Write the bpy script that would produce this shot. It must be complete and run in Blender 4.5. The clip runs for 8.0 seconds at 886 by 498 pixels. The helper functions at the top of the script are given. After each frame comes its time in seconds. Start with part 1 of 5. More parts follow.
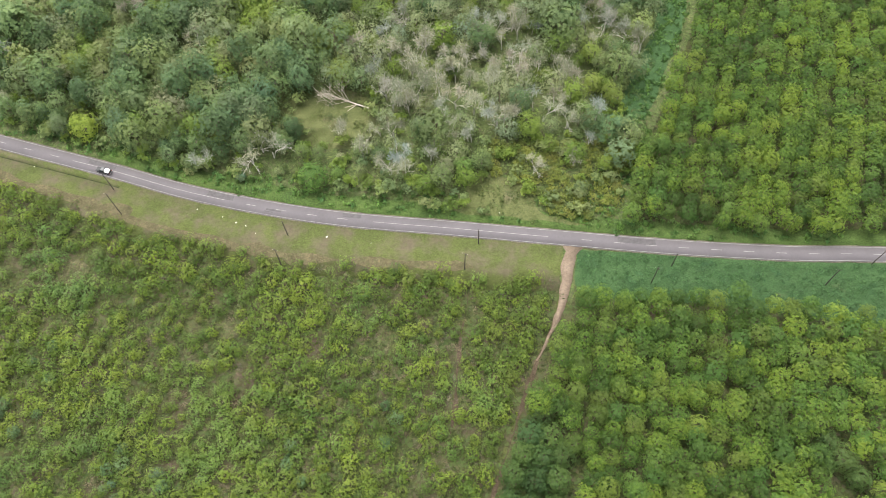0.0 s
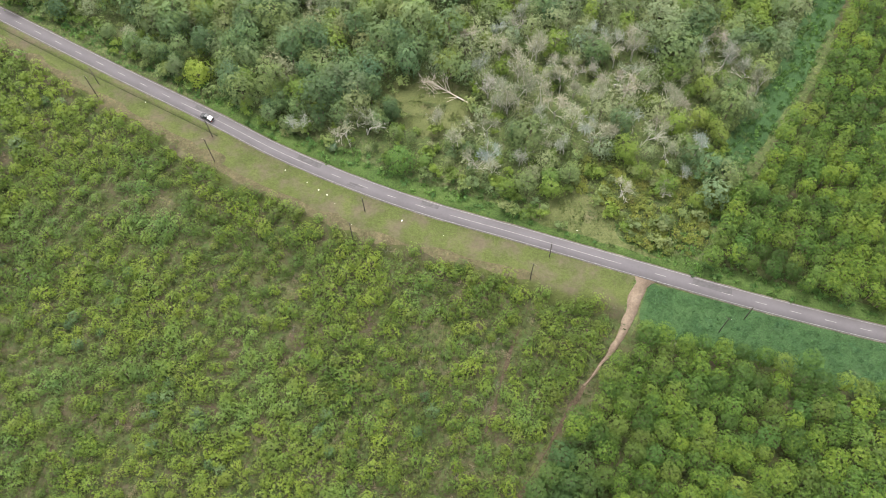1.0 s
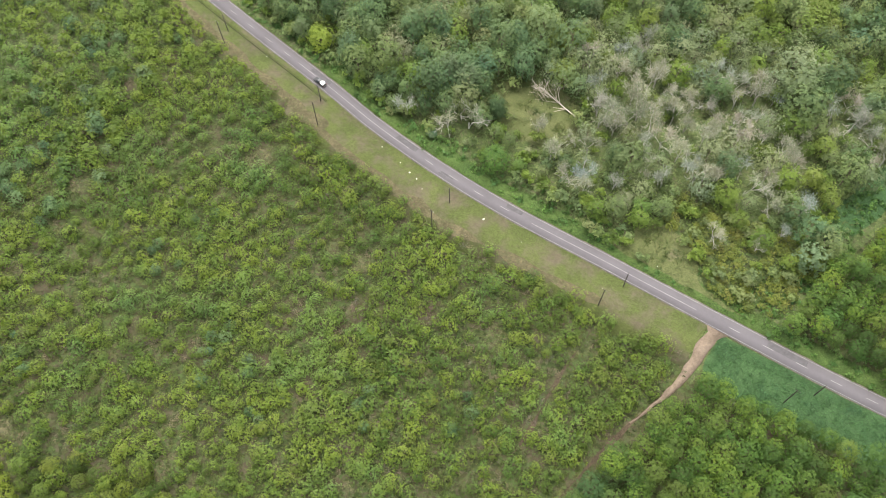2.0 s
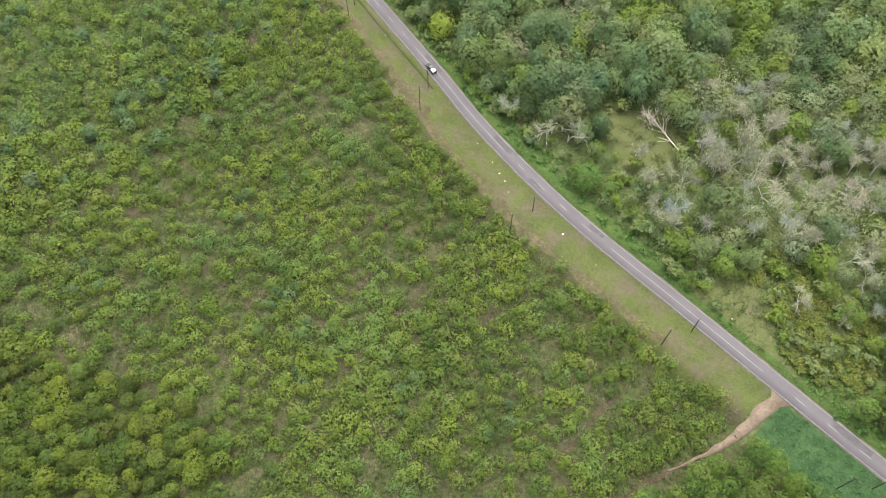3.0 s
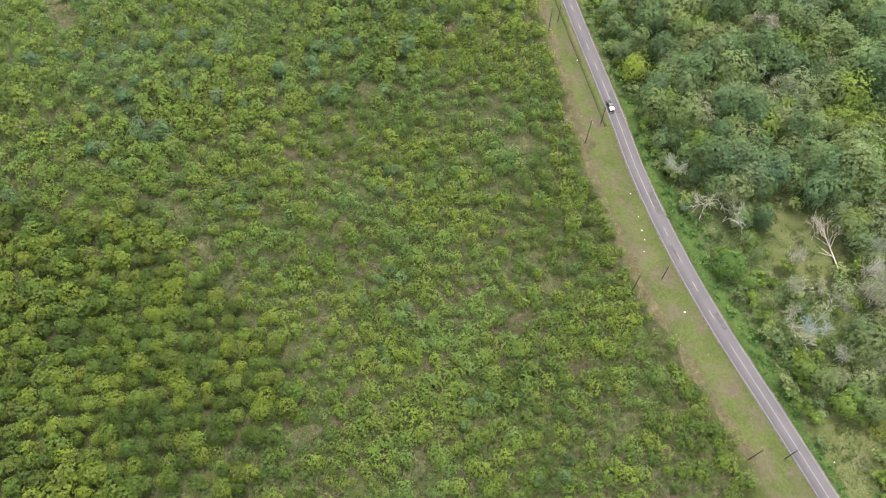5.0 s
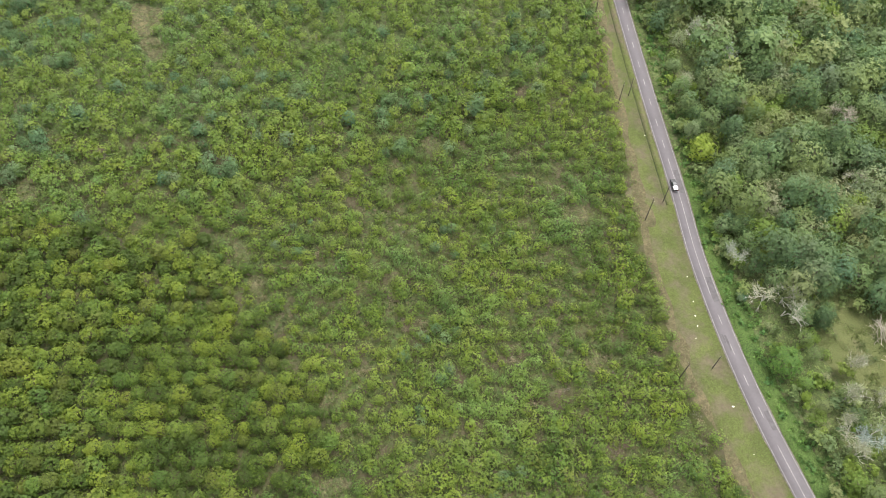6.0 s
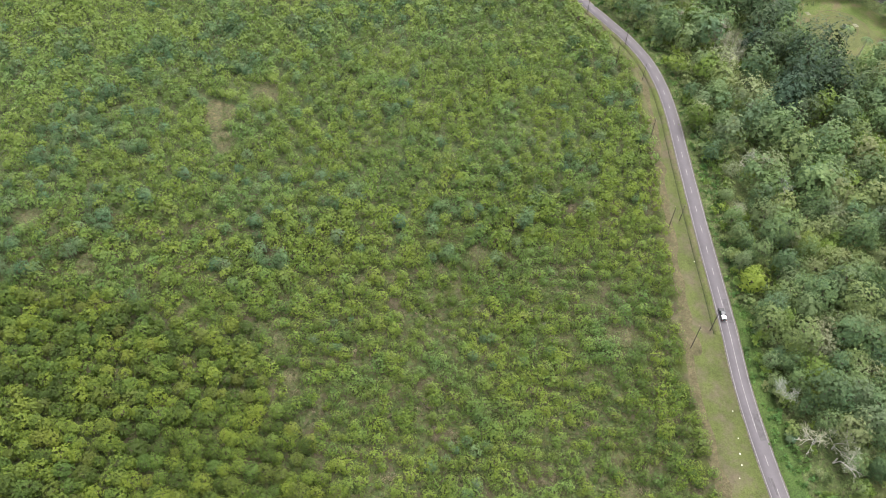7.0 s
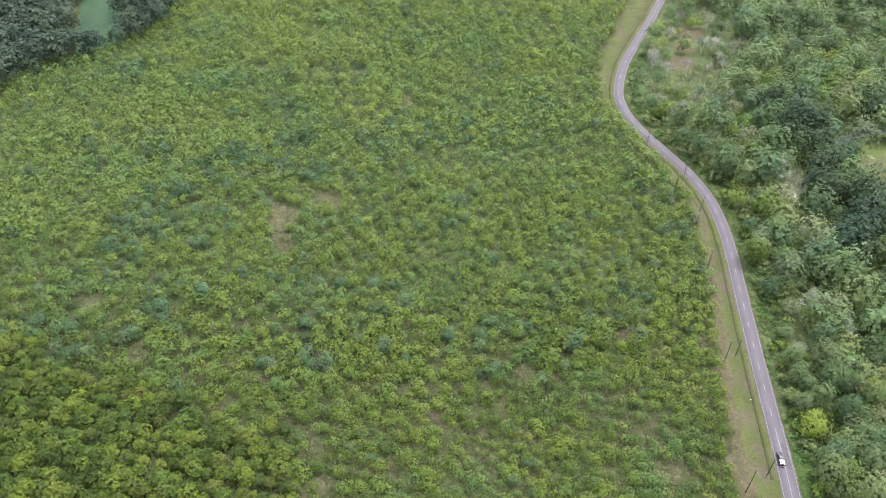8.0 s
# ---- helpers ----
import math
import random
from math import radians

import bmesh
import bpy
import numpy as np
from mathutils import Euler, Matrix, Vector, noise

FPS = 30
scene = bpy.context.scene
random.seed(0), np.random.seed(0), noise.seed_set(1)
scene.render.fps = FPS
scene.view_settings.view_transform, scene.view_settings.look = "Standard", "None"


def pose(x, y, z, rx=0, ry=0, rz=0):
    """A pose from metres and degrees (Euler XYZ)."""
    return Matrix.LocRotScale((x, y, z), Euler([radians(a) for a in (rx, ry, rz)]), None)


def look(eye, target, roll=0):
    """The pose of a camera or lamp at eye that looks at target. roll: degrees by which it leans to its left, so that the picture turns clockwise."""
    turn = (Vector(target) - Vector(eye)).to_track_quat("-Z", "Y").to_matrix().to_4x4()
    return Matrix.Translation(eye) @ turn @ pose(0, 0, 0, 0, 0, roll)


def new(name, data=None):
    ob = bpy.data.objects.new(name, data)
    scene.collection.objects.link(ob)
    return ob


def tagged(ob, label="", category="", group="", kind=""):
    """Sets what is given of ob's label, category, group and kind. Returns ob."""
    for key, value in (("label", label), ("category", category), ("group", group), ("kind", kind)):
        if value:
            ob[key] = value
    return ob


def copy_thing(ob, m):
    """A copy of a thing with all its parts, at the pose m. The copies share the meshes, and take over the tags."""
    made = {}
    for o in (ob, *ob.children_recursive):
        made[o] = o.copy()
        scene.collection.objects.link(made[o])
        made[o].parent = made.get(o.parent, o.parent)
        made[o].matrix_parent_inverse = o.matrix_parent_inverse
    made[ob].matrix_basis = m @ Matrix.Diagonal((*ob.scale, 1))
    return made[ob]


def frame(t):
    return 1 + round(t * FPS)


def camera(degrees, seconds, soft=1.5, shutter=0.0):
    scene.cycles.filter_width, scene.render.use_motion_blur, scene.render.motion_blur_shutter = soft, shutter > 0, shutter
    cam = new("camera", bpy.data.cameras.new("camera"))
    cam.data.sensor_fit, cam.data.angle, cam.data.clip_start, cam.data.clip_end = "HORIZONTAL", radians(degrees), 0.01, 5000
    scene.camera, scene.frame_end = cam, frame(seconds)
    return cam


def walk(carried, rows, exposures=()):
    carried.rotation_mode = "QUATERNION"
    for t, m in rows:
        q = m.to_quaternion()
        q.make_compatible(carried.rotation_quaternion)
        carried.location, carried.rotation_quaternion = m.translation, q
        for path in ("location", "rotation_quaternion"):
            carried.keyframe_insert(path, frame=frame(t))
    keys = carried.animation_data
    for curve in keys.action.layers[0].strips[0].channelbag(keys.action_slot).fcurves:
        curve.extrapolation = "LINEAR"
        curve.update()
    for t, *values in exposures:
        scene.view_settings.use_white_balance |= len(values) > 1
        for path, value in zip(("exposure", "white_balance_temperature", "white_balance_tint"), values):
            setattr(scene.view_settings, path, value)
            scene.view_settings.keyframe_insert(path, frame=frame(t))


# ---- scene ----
# camera: seconds, x, y, z, heading, pitch, bank
cam = camera(62.52, 8.0, soft=0.85)
ROWS = [
    (0.0, 0.00, 0.00, 206.25, 0.00, -62.26, 0.22),
    (0.5, 1.48, 0.02, 205.89, 6.48, -62.24, -0.06),
    (1.0, 2.76, 0.04, 205.41, 13.23, -62.17, -0.18),
    (1.5, 4.20, 0.18, 204.88, 20.08, -62.09, -0.32),
    (2.0, 5.39, 0.28, 204.51, 27.14, -62.01, -0.23),
    (3.5, 8.93, 0.78, 202.95, 46.55, -61.56, 0.01),
    (4.0, 9.40, 1.65, 203.06, 52.27, -61.70, 0.12),
    (4.5, 8.58, 2.74, 203.77, 57.25, -62.07, 0.42),
    (6.0, 0.42, 6.34, 208.89, 69.18, -58.50, -0.03),
    (6.5, -0.21, 7.40, 209.65, 72.49, -54.83, -0.19),
    (7.0, 0.19, 7.54, 209.01, 75.30, -50.22, -0.06),
    (7.5, 0.65, 7.63, 208.41, 78.17, -45.63, 0.01),
    (8.0, 0.95, 7.66, 208.29, 81.00, -41.11, 0.14),
]
walk(cam, [(t, pose(x, y, z, 0, 0, yaw) @ pose(0, 0, 0, 90 + pitch) @ pose(0, 0, 0, 0, 0, bank)) for t, x, y, z, yaw, pitch, bank in ROWS],
     exposures=[(0.0, 1.92, 6550, 9), (6.0, 1.92, 6550, 9), (7.0, 1.92, 6420, 12), (8.0, 1.97, 6000, 16)])

# ---- light ----
world = bpy.data.worlds.new("overcast_sky")
scene.world = world
world.use_nodes = True
SUN_UP, SUN_FROM = 70.0, -35.0            # degrees above the horizon, degrees from north towards east
wn, wl = world.node_tree.nodes, world.node_tree.links
sky = wn.new("ShaderNodeTexSky")
sky.sky_type = "NISHITA"
sky.sun_disc = False
sky.sun_elevation, sky.sun_rotation = radians(SUN_UP), radians(SUN_FROM)
sky.air_density, sky.dust_density = 1.0, 3.0
sky_grey = wn.new("ShaderNodeHueSaturation")
sky_grey.inputs["Saturation"].default_value = 0.12
wl.new(sky.outputs["Color"], sky_grey.inputs["Color"])
wl.new(sky_grey.outputs["Color"], wn["Background"].inputs["Color"])
wn["Background"].inputs["Strength"].default_value = 0.15
sun_data = bpy.data.lights.new("sun", "SUN")
sun_data.energy, sun_data.angle, sun_data.color = 1.4, radians(24), (1.0, 0.95, 0.86)
sun = new("sun", sun_data)
_a, _e = radians(SUN_FROM), radians(SUN_UP)
sun.matrix_world = look((600 * math.sin(_a) * math.cos(_e), 600 * math.cos(_a) * math.cos(_e), 600 * math.sin(_e)), (0, 0, 0))

# ---- materials ----


class Nodes:
    """A small hand for node materials."""

    def __init__(self, name):
        self.mat = bpy.data.materials.new(name)
        self.mat.use_nodes = True
        self.n, self.l = self.mat.node_tree.nodes, self.mat.node_tree.links
        self.bsdf = self.n["Principled BSDF"]
        self.geo = self.n.new("ShaderNodeNewGeometry")

    def put(self, socket, value):
        if hasattr(value, "links"):
            self.l.new(value, socket)
        else:
            socket.default_value = value

    def noise(self, scale, detail=4.0, rough=0.6, vector=None):
        t = self.n.new("ShaderNodeTexNoise")
        self.put(t.inputs["Vector"], vector or self.geo.outputs["Position"])
        t.inputs["Scale"].default_value, t.inputs["Detail"].default_value, t.inputs["Roughness"].default_value = scale, detail, rough
        return t.outputs["Fac"]

    def flat(self):
        m = self.n.new("ShaderNodeVectorMath")
        m.operation = "MULTIPLY"
        self.put(m.inputs[0], self.geo.outputs["Position"])
        m.inputs[1].default_value = (1, 1, 0)
        return m.outputs["Vector"]

    def n_shift(self, vector, by):
        m = self.n.new("ShaderNodeVectorMath")
        m.operation = "ADD"
        self.put(m.inputs[0], vector)
        m.inputs[1].default_value = (by, -by, 0)
        return m.outputs["Vector"]

    def cells(self, scale, vector=None):
        t = self.n.new("ShaderNodeTexVoronoi")
        self.put(t.inputs["Vector"], vector or self.geo.outputs["Position"])
        t.inputs["Scale"].default_value = scale
        s = self.n.new("ShaderNodeSeparateColor")
        self.l.new(t.outputs["Color"], s.inputs["Color"])
        return s.outputs[0], s.outputs[1], t.outputs["Distance"], s.outputs[2]

    def ramp(self, fac, *stops):
        r = self.n.new("ShaderNodeValToRGB")
        el = r.color_ramp.elements
        while len(el) < len(stops):
            el.new(0.5)
        for e, (p, c) in zip(el, stops):
            e.position = p
            e.color = (*c, 1) if len(c) == 3 else c
        self.put(r.inputs["Fac"], fac)
        return r.outputs["Color"]

    def mix(self, fac, a, b, how="MIX"):
        m = self.n.new("ShaderNodeMix")
        m.data_type, m.blend_type = "RGBA", how
        self.put(m.inputs["Factor"], fac)
        self.put(m.inputs["A"], a if hasattr(a, "links") else (*a, 1))
        self.put(m.inputs["B"], b if hasattr(b, "links") else (*b, 1))
        return m.outputs["Result"]

    def math(self, how, a, b=0.0):
        m = self.n.new("ShaderNodeMath")
        m.operation = how
        self.put(m.inputs[0], a)
        self.put(m.inputs[1], b)
        return m.outputs[0]

    def bump(self, height, strength=0.4, distance=0.1):
        b = self.n.new("ShaderNodeBump")
        b.inputs["Strength"].default_value, b.inputs["Distance"].default_value = strength, distance
        self.l.new(height, b.inputs["Height"])
        self.l.new(b.outputs["Normal"], self.bsdf.inputs["Normal"])

    def done(self, color, rough=0.8, metal=0.0, spec=0.3):
        self.put(self.bsdf.inputs["Base Color"], color if hasattr(color, "links") else (*color, 1))
        self.put(self.bsdf.inputs["Roughness"], rough)
        self.bsdf.inputs["Metallic"].default_value = metal
        self.bsdf.inputs["Specular IOR Level"].default_value = spec
        return self.mat


def leaf_material(name, dull, mid, bright, patch=30.0, through_light=0.36, west=None):
    """Leaves: tint by stand, by plant and by single tuft, with some light passing through them; west: greener tone and
    haze.
    """
    k = Nodes(name)
    flat = k.flat()
    mark = k.n.new("ShaderNodeAttribute")
    mark.attribute_name = "plant"
    info = k.n.new("ShaderNodeObjectInfo")
    own = k.math("FRACT", k.math("ADD", mark.outputs["Fac"], info.outputs["Random"]))
    dry = k.math("FRACT", k.math("MULTIPLY", own, 7.31))
    blue = k.math("FRACT", k.math("MULTIPLY", own, 17.77))
    big = k.noise(1 / patch, 2, 0.5, flat)
    fac = k.math("ADD", k.math("MULTIPLY", own, 0.55), k.math("MULTIPLY", big, 0.75))
    fac = k.math("ADD", k.math("SUBTRACT", fac, 0.27), k.math("MULTIPLY", k.math("SUBTRACT", k.geo.outputs["Random Per Island"], 0.5), 0.4))
    single = k.cells(3.6)
    fac = k.math("ADD", fac, k.math("MULTIPLY", k.math("SUBTRACT", single[0], 0.5), 0.25))
    col = k.ramp(fac, (0.05, [c * 0.7 for c in dull]), (0.25, dull), (0.48, mid), (0.85, bright), (1.0, [c * 1.15 for c in bright]))
    k.bump(single[1], 0.5, 0.1)
    col = k.mix(k.math("MULTIPLY", k.math("POWER", dry, 4.0), 0.5), col, (mid[0] * 1.30, mid[1] * 0.95, mid[2] * 1.45))
    col = k.mix(k.math("MULTIPLY", k.math("POWER", blue, 6.0), 0.6), col, (mid[0] * 0.74, mid[1] * 0.94, mid[2] * 1.55))
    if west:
        # westwards the leaf colour turns greener and paler, with distant haze painted in
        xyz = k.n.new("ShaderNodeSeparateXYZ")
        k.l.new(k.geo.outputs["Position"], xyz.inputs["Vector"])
        west_haze = k.n.new("ShaderNodeMapRange")
        west_haze.inputs["From Min"].default_value, west_haze.inputs["From Max"].default_value = -110, -280
        k.l.new(k.math("ADD", xyz.outputs["X"], k.math("MULTIPLY", k.noise(1 / 50, 3, 0.6, flat), 90.0)), west_haze.inputs["Value"])
        col = k.mix(k.math("MULTIPLY", west_haze.outputs["Result"], 0.5), col, west)
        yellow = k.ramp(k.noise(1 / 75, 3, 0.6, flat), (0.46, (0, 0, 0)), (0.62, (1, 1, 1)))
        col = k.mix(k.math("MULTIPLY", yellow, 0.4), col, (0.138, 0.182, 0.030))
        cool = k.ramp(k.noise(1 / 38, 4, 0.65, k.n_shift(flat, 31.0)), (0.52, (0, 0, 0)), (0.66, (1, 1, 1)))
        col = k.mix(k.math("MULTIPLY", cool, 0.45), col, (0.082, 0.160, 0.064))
    k.done(col, 0.6, spec=0.18)
    tr = k.n.new("ShaderNodeBsdfTranslucent")
    k.l.new(k.mix(1.0, col, (1.08, 1.16, 0.7), "MULTIPLY"), tr.inputs["Color"])
    m = k.n.new("ShaderNodeMixShader")
    m.inputs[0].default_value = through_light
    k.l.new(k.bsdf.outputs[0], m.inputs[1])
    k.l.new(tr.outputs[0], m.inputs[2])
    k.l.new(m.outputs[0], k.n["Material Output"].inputs["Surface"])
    return k.mat


def ground_material(name, low, mid, high, bare=None, bare_at=0.62, patch=14.0, clump=0.0, grain_by=1.0):
    """Soil and low growth: stains of two sizes, fine grain, clumps of weeds, patches of bare earth."""
    k = Nodes(name)
    fac = k.math("ADD", k.math("MULTIPLY", k.noise(1 / patch, 4), 0.55), k.math("MULTIPLY", k.noise(0.9, 5, 0.7), 0.5))
    col = k.ramp(fac, (0.35, low), (0.52, mid), (0.68, high))
    grain = k.ramp(k.noise(2.6, 4, 0.75), (0.36, (0.45, 0.48, 0.42)), (0.5, (1.0, 1.0, 1.0)), (0.64, (1.5, 1.55, 1.4)))
    col = k.mix(grain_by, col, grain, "MULTIPLY")
    height = k.noise(1.6, 5, 0.7)
    if clump:
        tuft, hue, _, third = k.cells(1.15)
        small = k.cells(2.7)
        weed = k.ramp(k.math("ADD", k.math("MULTIPLY", tuft, 0.65), k.math("MULTIPLY", small[0], 0.45)), (0.15, (0.50, 0.55, 0.42)), (0.5, (1.0, 1.0, 1.0)), (0.9, (1.75, 1.7, 1.55)))
        col = k.mix(clump, col, k.mix(1.0, col, weed, "MULTIPLY"))
        col = k.mix(k.math("MULTIPLY", k.math("POWER", third, 3.0), clump * 0.6), col, (0.082, 0.066, 0.046))
        col = k.mix(k.math("MULTIPLY", k.math("POWER", hue, 3.0), clump * 0.7), col, (0.050, 0.082, 0.024))
        height = k.math("ADD", height, k.math("MULTIPLY", small[1], clump))
    if bare:
        edge = k.math("ADD", k.noise(1 / 9.0, 4, 0.65), k.math("MULTIPLY", k.noise(1.3, 4, 0.7), 0.16))
        mask = k.ramp(edge, (bare_at, (0, 0, 0)), (bare_at + 0.2, (1, 1, 1)))
        col = k.mix(mask, col, k.ramp(k.noise(0.7, 4), (0.35, [c * 0.75 for c in bare]), (0.65, bare)))
    k.bump(height, 0.9, 0.3)
    return k.done(col, 0.95, spec=0.15)


def plain(name, color, rough=0.6, metal=0.0, vary=0.15, scale=4.0):
    k = Nodes(name)
    col = k.ramp(k.noise(scale, 4), (0.3, [c * (1 - vary) for c in color]), (0.7, [min(1, c * (1 + vary)) for c in color]))
    k.bump(k.noise(scale * 6, 3), 0.2, 0.02)
    return k.done(col, rough, metal)


def asphalt_material():
    k = Nodes("worn_asphalt")
    fac = k.math("ADD", k.math("MULTIPLY", k.noise(0.12, 4), 0.6), k.math("MULTIPLY", k.noise(1.1, 5, 0.7), 0.45))
    col = k.ramp(fac, (0.30, (0.068, 0.061, 0.066)), (0.52, (0.080, 0.072, 0.078)), (0.74, (0.092, 0.083, 0.089)))
    crack = k.ramp(k.cells(0.35)[2], (0.0, (1, 1, 1)), (0.05, (0, 0, 0)))
    col = k.mix(k.math("MULTIPLY", crack, 0.25), col, (0.05, 0.047, 0.05))
    k.bump(k.noise(14, 4, 0.7), 0.4, 0.02)
    return k.done(col, 0.85, spec=0.3)


